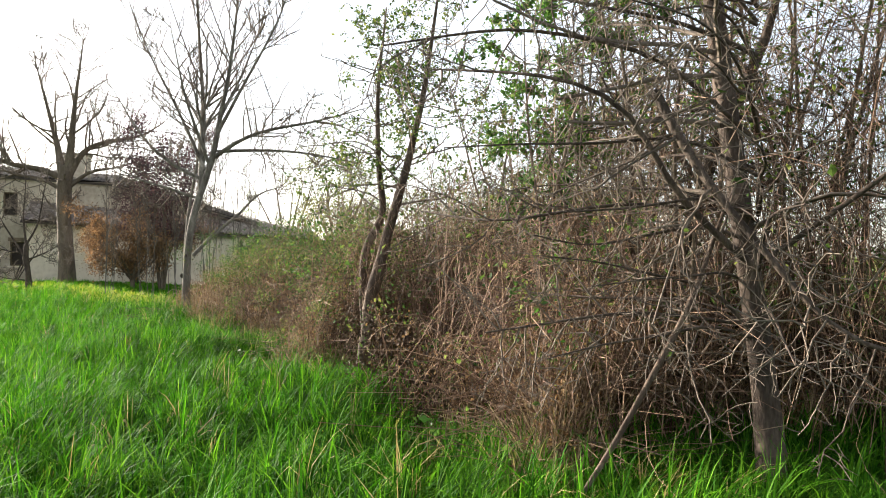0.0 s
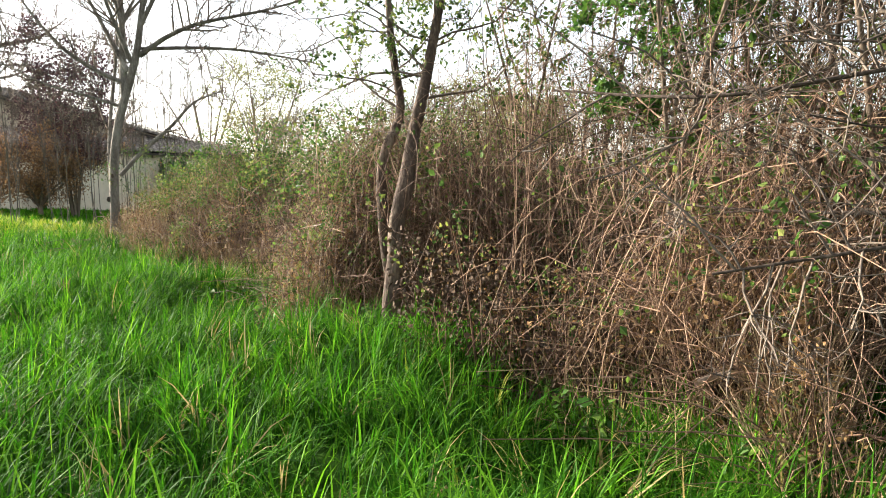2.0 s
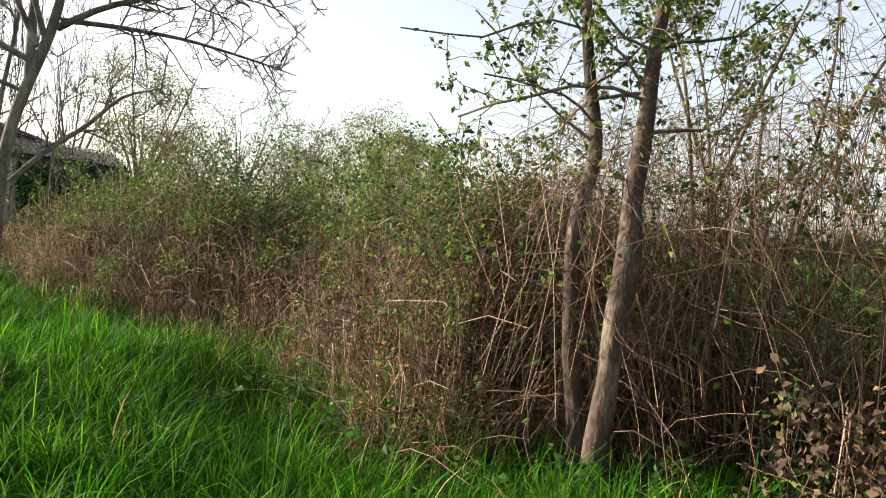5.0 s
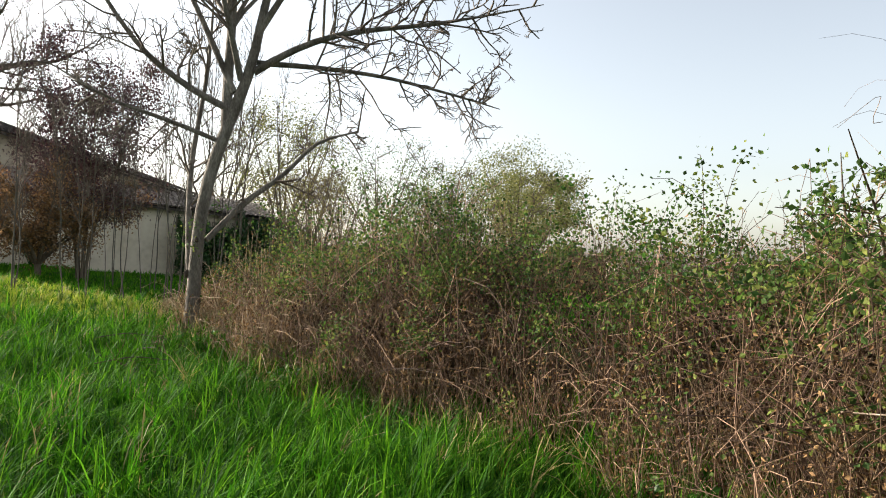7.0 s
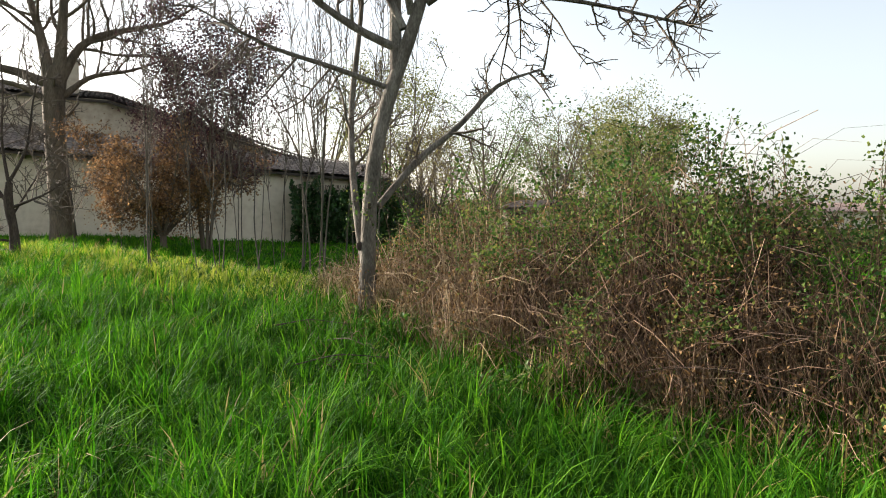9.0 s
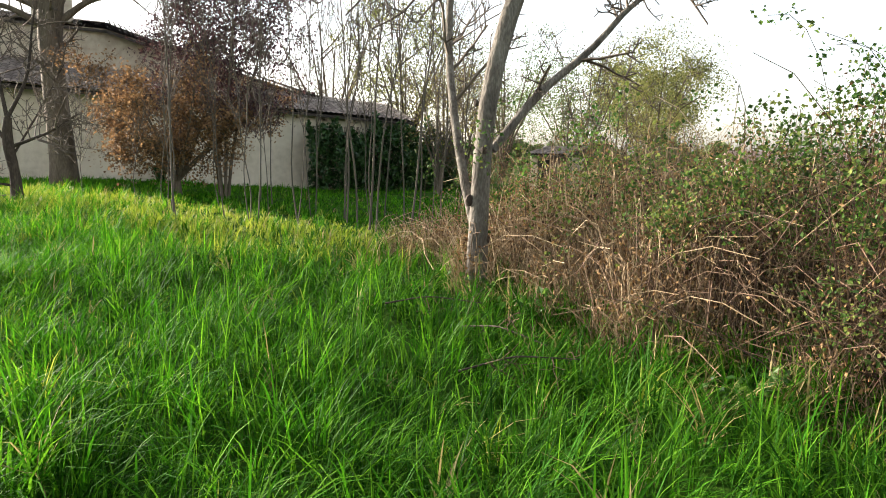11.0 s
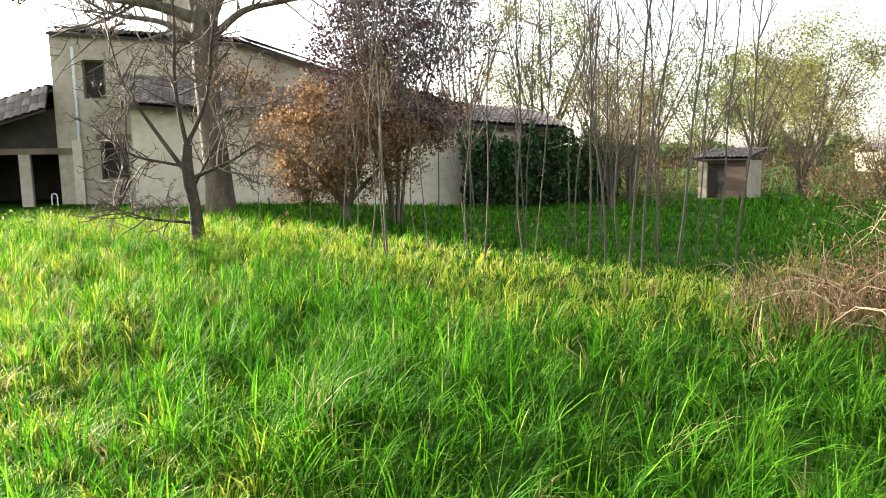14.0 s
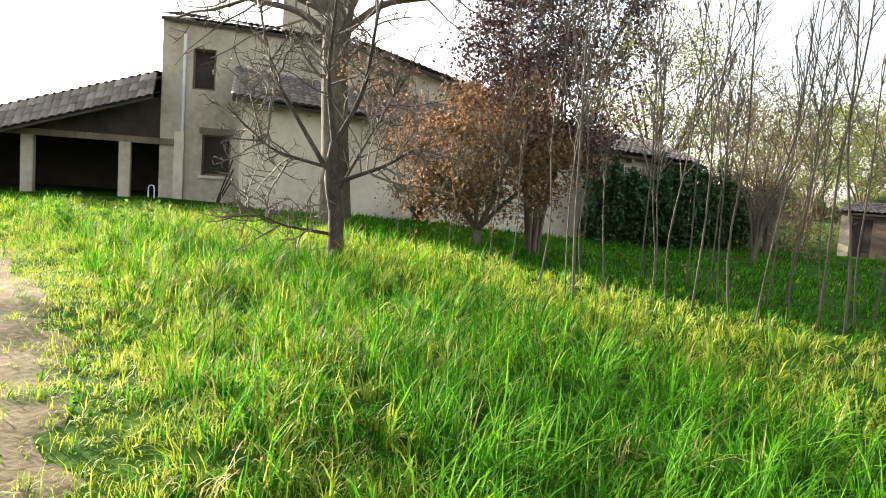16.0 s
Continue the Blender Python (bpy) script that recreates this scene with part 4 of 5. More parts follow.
def bank_part(i, r0, r1, green):
    """One bramble bush of the bank, from r0 to r1 metres along its front."""
    n_cane, n_stem, n_leaf, n_dead = int((150 if i > 8 else 230) * (r1 - r0)), int((900 if i > 8 else 480) * (r1 - r0)), int(green * 6500 * (r1 - r0)), int(2600 * (r1 - r0))
    mx, my, nxx, nyy, _ = front_at((r0 + r1) / 2)
    ox, oy = float(mx + nxx), float(my + nyy)
    o = np.array([ox, oy, float(ground_z(ox, oy))])
    t = thing("bramble_bush", o, "dense tangled bramble bush of brown canes, green leaves on top", "bramble", "bramble bank along the ditch")

    def spot(n, vmax):
        run = rng.uniform(r0 - 0.3, r1 + 0.3, n)
        v = vmax * rng.uniform(size=n) ** 1.3
        x, y, ax, ay, _ = front_at(run)
        wig = 0.35 * waves(run, run * 0, 31, 1.7)
        x, y = x + ax * (v + wig), y + ay * (v + wig)
        return x, y, ax, ay, run, v, hedge_top(run) * (0.82 + 0.22 * waves(x, y, 33, 1.6))
    # arching canes
    x, y, ax, ay, run, v, top = spot(n_cane, 3.2)
    s = np.linspace(0, 1, 6)[None]
    high = top * (0.4 + 0.6 * np.clip(v / 1.1, 0, 1)) * rng.uniform(0.4, 1.12, n_cane)
    turn = rng.uniform(0, 6.28, n_cane)
    reach = rng.uniform(0.2, 1.9, n_cane)
    sideways = rng.choice([-1.0, 1.0], n_cane) * rng.uniform(0.1, 1.0, n_cane)
    inward = np.maximum(rng.normal(-0.05, 0.3, n_cane), -0.3)
    drift = np.stack([-ay * sideways + ax * inward, ax * sideways + ay * inward], 1) * reach[:, None]
    over = rng.uniform(0.1, 0.75, n_cane)[:, None]
    zz = high[:, None] * (np.sin(np.clip(s / (1.25 - over), 0, 1.6) * 1.57))
    px = x[:, None] + drift[:, :1] * s ** 1.6 + rng.normal(0, 0.015, (n_cane, 6))
    py = y[:, None] + drift[:, 1:] * s ** 1.6 + rng.normal(0, 0.015, (n_cane, 6))
    pz = ground_z(x, y)[:, None] - 0.02 + zz
    cane = np.stack([px, py, np.maximum(pz, ground_z(px, py) + 0.01)], -1)
    cr = rng.uniform(0.0022, 0.0075, n_cane)[:, None] * np.linspace(1, 0.5, 6)[None]
    wood = M_STEM if i > 8 else M_CANE
    part("cane_tangle", mesh_of("cane_tangle", [tubes(cane - o, cr, 3)], wood), wood, t, "dry arching bramble canes" if i > 8 else "brown arching bramble canes")
    # upright dry stems near the front
    x, y, ax, ay, run, v, top = spot(n_stem, 2.0)
    s = np.linspace(0, 1, 3)[None]
    high = np.minimum(top * 0.75, 0.45 + 0.5 * v) * rng.uniform(0.4, 1.1, n_stem)
    lean = np.clip(rng.normal(0, 0.36, (n_stem, 2)), -0.6, 0.6) * high[:, None]
    stem = np.stack([x[:, None] + lean[:, :1] * s + rng.normal(0, 0.012, (n_stem, 3)), y[:, None] + lean[:, 1:] * s + rng.normal(0, 0.012, (n_stem, 3)), ground_z(x, y)[:, None] - 0.02 + high[:, None] * s], -1)
    sr = rng.uniform(0.0018, 0.005, n_stem)[:, None] * np.linspace(1, 0.6, 3)[None]
    part("dry_growth", mesh_of("dry_growth", [tubes(stem - o, sr, 3)], M_STEM), M_STEM, t, "straw-coloured dead stems")
    # leaves, thick over the crest and thin down the front
    x, y, ax, ay, run, v, top = spot(n_leaf * 2, 3.4)
    lift = rng.beta(1.7, 1.0, len(x))
    z = top * (0.3 + 0.7 * np.clip(v / 0.9, 0, 1)) * lift
    patch = 0.9 * waves(x, y + z, 37, 1.0) + 2.3 * (z / top) - 1.6
    k = np.where(rng.uniform(-0.6, 0.9, len(x)) < patch)[0][:n_leaf]
    k = np.repeat(k[::6], 6)
    c = np.stack([x[k], y[k], ground_z(x[k], y[k]) + z[k] * 0.97], 1) + rng.normal(0, 0.055, (len(k), 3))
    # leafy sprays that rise out of the crest
    n_sp = int(9 * green * (r1 - r0)) + 3
    sx, sy, ax, ay, run, v, top = spot(n_sp, 2.2)
    s = np.linspace(0, 1, 6)[None]
    a = rng.uniform(0, 6.28, n_sp)[:, None]
    out = rng.uniform(0.2, 0.7, n_sp)[:, None]
    sp = np.stack([sx[:, None] + np.cos(a) * out * s ** 1.5, sy[:, None] + np.sin(a) * out * s ** 1.5, (ground_z(sx, sy) + top * 0.7)[:, None] + (top * 0.3 + rng.uniform(0.0, 0.38, n_sp))[:, None] * np.sin(s * 1.75)], -1)
    tagged(part("spray", mesh_of("spray", [tubes(sp - o, np.full((n_sp, 6), 0.003), 3)], M_CANE), M_CANE, t), kind="stuff")
    pick, at = rng.integers(0, n_sp, n_sp * 44), rng.integers(2, 6, n_sp * 44)
    c = np.concatenate([c, sp[pick, at] + rng.normal(0, 0.065, (n_sp * 44, 3))])
    young = waves(c[:, 0], c[:, 1] + c[:, 2], 39, 0.8) + 0.5 * (c[:, 2] - o[2] - 1.4) > 0.62
    for nm, m, pick, label in (("foliage", M_LEAF, ~young, "green bramble leaves"), ("young_foliage", M_FRESH, young, "fresh light green bramble leaves")):
        if pick.sum() > 20:
            q = c[pick]
            part(nm, mesh_of(nm, [leaf_quads(q - o, rng.normal(size=(len(q), 3)) + np.array([0, 0, 0.2]), rng.uniform(0.025, 0.06, len(q)), wide=0.75)], m, False), m, t, label)
    x, y, ax, ay, run, v, top = spot(n_dead, 3.0)
    z = top * (0.3 + 0.7 * np.clip(v / 0.9, 0, 1)) * rng.uniform(0.02, 0.95, n_dead)
    c = np.stack([x, y, ground_z(x, y) + z], 1)
    part("dead_foliage", mesh_of("dead_foliage", [leaf_quads(c - o, rng.normal(size=(n_dead, 3)), rng.uniform(0.025, 0.055, n_dead))], M_DEAD, False), M_DEAD, t, "withered brown leaves")
    # dark leaves added deep inside; the shade of the gaps is in their colour
    n_inner = int((1200 if i > 8 else 4200) * (r1 - r0))
    x, y, ax, ay, run, v, top = spot(n_inner, 2.6)
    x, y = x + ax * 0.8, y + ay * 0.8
    z = top * np.clip(0.35 + 0.4 * v, 0, 0.78) * rng.uniform(0.0, 1.0, n_inner)
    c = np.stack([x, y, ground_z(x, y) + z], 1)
    part("leaf_litter", mesh_of("leaf_litter", [leaf_quads(c - o, rng.normal(size=(n_inner, 3)), rng.uniform(0.03, 0.065, n_inner), wide=0.8)], M_INNER_SHADE, False), M_INNER_SHADE, t, "dark leaves added inside the bush to shade its gaps")


cuts = [0.5, 3.3, 5.4, 7.6, 9.8, 12.2, 14.6, 17.2, 19.8, 22.4, 25.0, min(27.4, FRONT_LONG - 0.2)]
for i, (r0, r1) in enumerate(zip(cuts[:-1], cuts[1:])):
    bank_part(i, r0, r1, (0.2, 0.12, 0.1, 0.15, 0.35, 0.7, 0.8, 0.9, 0.9, 0.3, 0.12)[i])


def tangle(x0, y0, reach, top, count, leaves):
    """Long thin vines that arch and hang through the tall thicket."""
    t = thing("vine_tangle", (x0, y0, float(ground_z(x0, y0))), "tall tangle of thin brown vines with a few leaves", "vines", "vine tangles in the thicket")
    n = count
    x, y = np.clip(rng.normal(0, reach * 0.5, (2, n)), -reach, reach)
    k = 9
    s = np.linspace(0, 1, k)[None]
    a = rng.uniform(0, 6.28, n)[:, None]
    span = rng.uniform(0.5, 1.2 + 0.4 * top, n)[:, None]
    rise = rng.uniform(0.2, 1.0, n)[:, None] * top
    peak = rng.uniform(0.3, 0.9, n)[:, None]
    z = rise * np.sin(np.clip(s / peak, 0, 1.75) * 1.57)
    sway = 0.2 * np.sin(s * rng.uniform(4, 11, n)[:, None] + rng.uniform(0, 6, n)[:, None])
    p = np.stack([x[:, None] + np.cos(a) * span * s ** 1.4 - np.sin(a) * sway, y[:, None] + np.sin(a) * span * s ** 1.4 + np.cos(a) * sway, np.maximum(z, -0.05)], -1)
    r = rng.uniform(0.002, 0.0058, n)[:, None] * np.linspace(1, 0.5, k)[None]
    # thin twigs that cross the uprights and droop
    m = int(n * 1.6)
    a2, ln = rng.uniform(0, 6.28, m)[:, None], rng.uniform(0.5, 1.7, m)[:, None]
    z0 = rng.uniform(0.28, 1.0, m)[:, None] * top
    rise = rng.normal(0.1, 0.45, m)[:, None]
    wob = 0.09 * np.sin(s * rng.uniform(4, 9, m)[:, None] + a2)
    mid = np.clip(rng.normal(0, reach * 0.55, (m, 2)), -reach * 0.9, reach * 0.9)
    p2 = np.stack([mid[:, :1] + np.cos(a2) * ln * s - np.sin(a2) * wob, mid[:, 1:] + np.sin(a2) * ln * s + np.cos(a2) * wob, np.minimum(z0 + rise * ln * s - 0.35 * ln * s ** 2, top * 1.03) + wob], -1)
    r2 = rng.uniform(0.0014, 0.004, m)[:, None] * np.linspace(1, 0.5, k)[None]
    part("vine_mass", mesh_of("vine_mass", [tubes(p, r, 3), tubes(p2, r2, 3)], M_CANE), M_CANE, t)
    i, j = rng.integers(0, n, leaves), rng.integers(3, k, leaves)
    c = p[i, j] + rng.normal(0, 0.05, (leaves, 3))
    c = c[c[:, 2] > top * 0.3]
    part("foliage", mesh_of("foliage", [leaf_quads(c, rng.normal(size=(len(c), 3)), rng.uniform(0.03, 0.075, len(c)), wide=0.7)], M_LEAF, False), M_LEAF, t, "small green leaves")


for x0, y0, reach, top, count, leaves in ((2.6, 6.6, 1.8, 3.2, 260, 1500), (4.2, 5.0, 1.9, 3.8, 320, 2200), (5.4, 3.8, 1.9, 4.2, 340, 2200), (6.8, 2.9, 1.9, 4.2, 320, 1400), (8.0, 2.0, 1.8, 4.0, 260, 700), (2.5, 6.0, 1.2, 2.8, 140, 1200), (1.7, 5.5, 0.9, 2.7, 220, 700), (0.8, 5.9, 0.7, 2.0, 90, 300), (4.4, 1.9, 0.9, 2.0, 160, 100)):
    tangle(x0, y0, reach, top, count, leaves)

# ---- farmhouse ----
HOUSE = Matrix.Translation((-25.2, 26.05, 0.3)) @ Matrix.Rotation(math.atan2(0.596, 0.803), 4, "Z")


def slab(pts, thick, axis):
    """A polygon given in a plane, thickened along a vector."""
    bm = bmesh.new()
    f = bm.faces.new([bm.verts.new(p) for p in pts])
    g = bmesh.ops.extrude_face_region(bm, geom=[f])
    bmesh.ops.translate(bm, vec=Vector(axis) * thick, verts=[v for v in g["geom"] if isinstance(v, bmesh.types.BMVert)])
    bmesh.ops.recalc_face_normals(bm, faces=bm.faces)
    return bm


def tiled(a, b, c, d, step=0.21, course=0.36):
    """Canal-tile roof between the eave a-b and the upper edge d-c: half-round columns cut into courses."""
    a, b, c, d = (np.array(p, float) for p in (a, b, c, d))
    n = max(2, int(np.linalg.norm(b - a) / step))
    m = max(2, int(np.linalg.norm(d - a) / course))
    nor = np.cross(b - a, d - a)
    nor /= np.linalg.norm(nor)
    if nor[2] < 0:
        nor = -nor
    vs, fs = [], []
    k = 5
    for i in range(n):
        for j in range(m):
            base = len(vs)
            for e, s in enumerate((j / m, (j + 1.12) / m)):
                lift = 0.035 if e == 0 else 0.012
                for q in range(k):
                    u = (i + q / (k - 1) * 0.98) / n
                    lo = a + (b - a) * u
                    hi = d + (c - d) * u
                    vs.append(lo + (hi - lo) * min(s, 1.0) + nor * (lift + 0.05 * math.sin(math.pi * q / (k - 1))))
            for q in range(k - 1):
                fs.append((base + q, base + q + 1, base + k + q + 1, base + k + q))
    return np.array(vs), np.array(fs)


def farmhouse():
    h = thing("farmhouse", (0, 0, 0), "old cream-rendered farmhouse with tiled lean-to and open barn", "house")
    h.matrix_world = HOUSE
    # lean-to front wall, from its left corner along the annex
    W = part("lean_to_wall", slab([(-0.65, 0, -0.5), (14.2, 0, -0.5), (14.2, 0, 2.55), (-0.65, 0, 3.39)], 0.35, (0, 1, 0)), M_PLASTER, h, "cream rendered wall with stains")
    part("end_wall", slab([(14.2, 0.352, -0.5), (14.2, 6.0, -0.5), (14.2, 6.0, 2.7), (14.2, 0.352, 2.55)], -0.35, (1, 0, 0)), M_PLASTER_OLD, h)
    part("lean_to_roof", mesh_of("lean_to_roof", [tiled((-0.95, -0.45, 3.32), (14.6, -0.45, 2.5), (14.6, 3.1, 3.35), (-0.95, 3.1, 4.55))], M_TILE), M_TILE, h, "weathered brown canal tiles")
    part("roof_board", slab([(-0.9, -0.4, 3.26), (14.55, -0.4, 2.44), (14.55, 3.0, 3.25), (-0.9, 3.0, 4.45)], -0.09, (0, 0, 1)), M_DARK, h, "dark eave boards")
    for k in range(14):
        x = 0.2 + k * 1.05
        part("rafter_end", block(x, x + 0.09, -0.38, -0.004, 3.0 - 0.053 * x, 3.1 - 0.053 * x), M_WOOD, h)
    # two-storey front, with a lower and an upper opening
    Z0, Y0, Y1 = -0.6, 3.0, 3.4
    for x0, x1, z0, z1 in ((-3.2, -2.27, Z0, 5.9), (-2.27, -1.9, Z0, 3.7), (-1.9, -1.0, Z0, 0.95), (-1.9, -1.0, 2.28, 3.7), (-1.0, 3.0, Z0, 5.72), (-2.27, -1.57, 5.0, 5.85), (-1.57, -1.0, 3.7, 5.82)):
        part("wall_panel", block(x0, x1, Y0, Y1, z0, z1), M_PLASTER_OLD, h)
    part("gable_wall", slab([(3.0, Y0 + 0.003, Z0), (14.2, Y0 + 0.003, Z0), (14.2, Y0 + 0.003, 2.75), (3.0, Y0 + 0.003, 5.72)], 0.35, (0, 1, 0)), M_PLASTER_OLD, h)
    part("side_wall", block(-3.2, -2.85, Y1 + 0.002, 9.0, Z0, 5.7), M_PLASTER_OLD, h)
    part("back_wall", block(-3.2, 14.2, 9.0, 9.35, Z0, 2.9), M_PLASTER_OLD, h)
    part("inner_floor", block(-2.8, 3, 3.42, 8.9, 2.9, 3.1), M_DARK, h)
    part("main_roof", mesh_of("main_roof", [tiled((-3.28, 2.85, 5.92), (3.1, 2.85, 5.7), (3.1, 9.4, 7.0), (-3.28, 9.4, 7.2)), tiled((3.1, 2.6, 5.68), (14.6, 2.6, 2.62), (14.6, 9.4, 3.4), (3.1, 9.4, 7.0))], M_TILE), M_TILE, h, "weathered brown canal tiles")
    part("main_roof_board", slab([(-3.25, 2.87, 5.86), (3.1, 2.87, 5.64), (3.1, 9.3, 6.9), (-3.25, 9.3, 7.1)], -0.1, (0, 0, 1)), M_DARK, h)
    part("side_roof_board", slab([(3.1, 2.62, 5.6), (14.55, 2.62, 2.54), (14.55, 9.3, 3.3), (3.1, 9.3, 6.9)], -0.1, (0, 0, 1)), M_DARK, h)
    # each hole is closed by a dark sheet that stands for indoor shade
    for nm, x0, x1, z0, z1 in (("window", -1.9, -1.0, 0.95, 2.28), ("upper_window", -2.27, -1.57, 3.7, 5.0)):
        w = part(nm, block(x0, x1, 3.3, 3.33, z0, z1), M_DARK, h, "dark sheet for the shade in an open window hole, with old frame")
        for a, b, c, d in ((x0, x0 + 0.06, z0, z1), (x1 - 0.06, x1, z0, z1), (x0 + 0.06, x1 - 0.06, z0, z0 + 0.06), (x0 + 0.06, x1 - 0.06, z1 - 0.06, z1)):
            part("frame", block(a, b, 3.18, 3.25, c, d), M_WOOD, w)
    part("window_sill", block(-2.0, -0.9, 2.9, 3.0 - 0.003, 0.86, 0.945, 0.01), M_PLASTER, h)
    pil = part("pilaster", block(-2.75, -2.45, 2.85, 2.997, Z0, 2.3, 0.015), M_PLASTER, h)
    part("downpipe", mesh_of("downpipe", [tubes(np.array([[(-2.52, 2.92, z) for z in (2.3, 3.0, 4.0, 5.0, 5.4)]]), np.full((1, 5), 0.05), 8)], M_ZINC), M_ZINC, h, "pale grey downpipe")
    part("lintel", block(-2.0, -0.9, 2.95, 2.997, 2.3, 2.5), M_WOOD, h)
    # lean-to side, a doorway between two posts, its shade a dark sheet
    part("side_post", block(-0.65, -0.3, 2.5, 2.99, -0.5, 3.9), M_PLASTER, h)
    part("side_panel", block(-0.57, -0.53, 0.36, 2.49, -0.5, 3.3), M_DARK, h, "dark sheet for the shaded opening under the lean-to")
    c = part("chimney", block(0.5, 1.9, 4.2, 5.2, 5.6, 7.4, 0.02), M_PLASTER_OLD, h, "broad rendered chimney stack")
    part("chimney_cap", block(0.42, 1.98, 4.12, 5.28, 7.404, 7.5, 0.02), M_TILE, c)
    # open barn; back and side walls are coloured dark for the shade inside
    part("barn_roof", mesh_of("barn_roof", [tiled((-12.5, 2.7, 1.0), (-3.22, 2.7, 4.1), (-3.22, 9.5, 4.5), (-12.5, 9.5, 1.4), 0.25)], M_TILE), M_TILE, h, "low brown barn roof")
    tagged(part("barn_front_roof", mesh_of("barn_front_roof", [tiled((-12.5, 1.9, 0.25), (-3.3, 1.9, 3.3), (-3.3, 2.72, 4.08), (-12.5, 2.72, 1.02), 0.25)], M_TILE), M_TILE, h, "low brown barn roof"), kind="stuff")
    part("barn_front_board", slab([(-12.5, 1.93, 0.22), (-3.3, 1.93, 3.27), (-3.3, 2.74, 4.02), (-12.5, 2.74, 0.96)], -0.06, (0, 0, 1)), M_DARK, h)
    part("barn_roof_board", slab([(-12.4, 2.82, 0.9), (-3.22, 2.82, 4.0), (-3.22, 9.4, 4.4), (-12.4, 9.4, 1.3)], -0.1, (0, 0, 1)), M_DARK, h)
    part("barn_beam", block(-9.0, -2.76, 2.9, 3.1, 1.85, 2.05), M_WOOD, h)
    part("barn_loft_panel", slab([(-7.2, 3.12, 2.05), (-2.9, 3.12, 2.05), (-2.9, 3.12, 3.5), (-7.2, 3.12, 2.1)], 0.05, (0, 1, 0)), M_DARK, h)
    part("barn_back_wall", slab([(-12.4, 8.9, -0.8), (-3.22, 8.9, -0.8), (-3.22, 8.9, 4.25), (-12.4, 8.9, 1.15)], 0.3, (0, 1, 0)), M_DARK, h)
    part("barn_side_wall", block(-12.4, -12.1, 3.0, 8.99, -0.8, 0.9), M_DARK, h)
    for x in (-4.4, -7.2, -10.0):
        part("barn_post", block(x, x + 0.35, 2.9, 3.25, -0.8, 1.85 if x > -9 else 1.2, 0.02), M_PLASTER_OLD, h)


farmhouse()


def yard_things():
    """Old planks against the corner of the lean-to and a bent white pipe in the grass."""
    for k, (along_wall, high, thick) in enumerate([(0.55, 1.5, 0.16), (0.85, 1.25, 0.2), (1.2, 1.0, 0.14)]):
        at = HOUSE @ Vector((-1.3, along_wall, 0))
        t = thing("plank", (at.x, at.y, float(ground_z(at.x, at.y))), "dark weathered plank leaning against the lean-to corner", "plank", "planks at the lean-to")
        t.rotation_euler = (0, radians(18 + 5 * k), math.atan2(0.596, 0.803))
        part("board", block(-0.02, 0.02, -thick / 2, thick / 2, -0.05, high, 0.006), M_DARK, t)
    at = HOUSE @ Vector((-3.3, 2.2, 0))
    t = thing("bent_pipe", (at.x, at.y, float(ground_z(at.x, at.y))), "white bent pipe standing in the grass by the wall", "pipe")
    q = [(-0.12, 0, -0.1), (-0.12, 0, 0.28), (-0.09, 0, 0.36), (0.0, 0, 0.38), (0.09, 0, 0.36), (0.12, 0, 0.28), (0.12, 0, -0.1)]
    part("tube", mesh_of("tube", [tubes(np.array([q]), np.full((1, 7), 0.022), 8)], M_ZINC), M_ZINC, t)


yard_things()


def ivy_wall():
    t = thing("ivy", HOUSE @ Vector((11.8, -0.4, -0.3)), "dense dark green ivy covering the annex wall", "ivy")
    t.rotation_euler[2] = math.atan2(0.596, 0.803)
    n = 9000
    x, z = rng.uniform(-1.9, 4.2, n), rng.uniform(0, 1, n) ** 0.9
    top = 2.6 + 0.45 * waves(x, x * 0, 51, 0.9) - 0.7 * smooth_step(2.6, 4.2, x)
    deep = 0.75 * np.sqrt(np.clip(1 - (z * 2 - 1) ** 2, 0, 1)) + 0.15
    c = np.stack([x, -deep * rng.uniform(0.6, 1.05, n) * (0.8 + 0.3 * waves(x, z * 3, 52, 1.0)), z * top], 1)
    part("foliage", mesh_of("foliage", [leaf_quads(c, rng.normal(size=(n, 3)) + np.array([0, -0.8, -0.3]), rng.uniform(0.1, 0.2, n), wide=0.8)], M_IVY, False), M_IVY, t)
    m = 160
    q = rng.uniform(-1.8, 4.0, m)
    s = np.linspace(0, 1, 6)[None]
    st = np.stack([q[:, None] + rng.normal(0, 0.08, (m, 6)), -0.25 + rng.normal(0, 0.06, (m, 6)), s * 2.5 * np.ones((m, 1))], -1)
    part("stem_mat", mesh_of("stem_mat", [tubes(st, np.full((m, 6), 0.012), 3)], M_BARK_DK), M_BARK_DK, t)


ivy_wall()


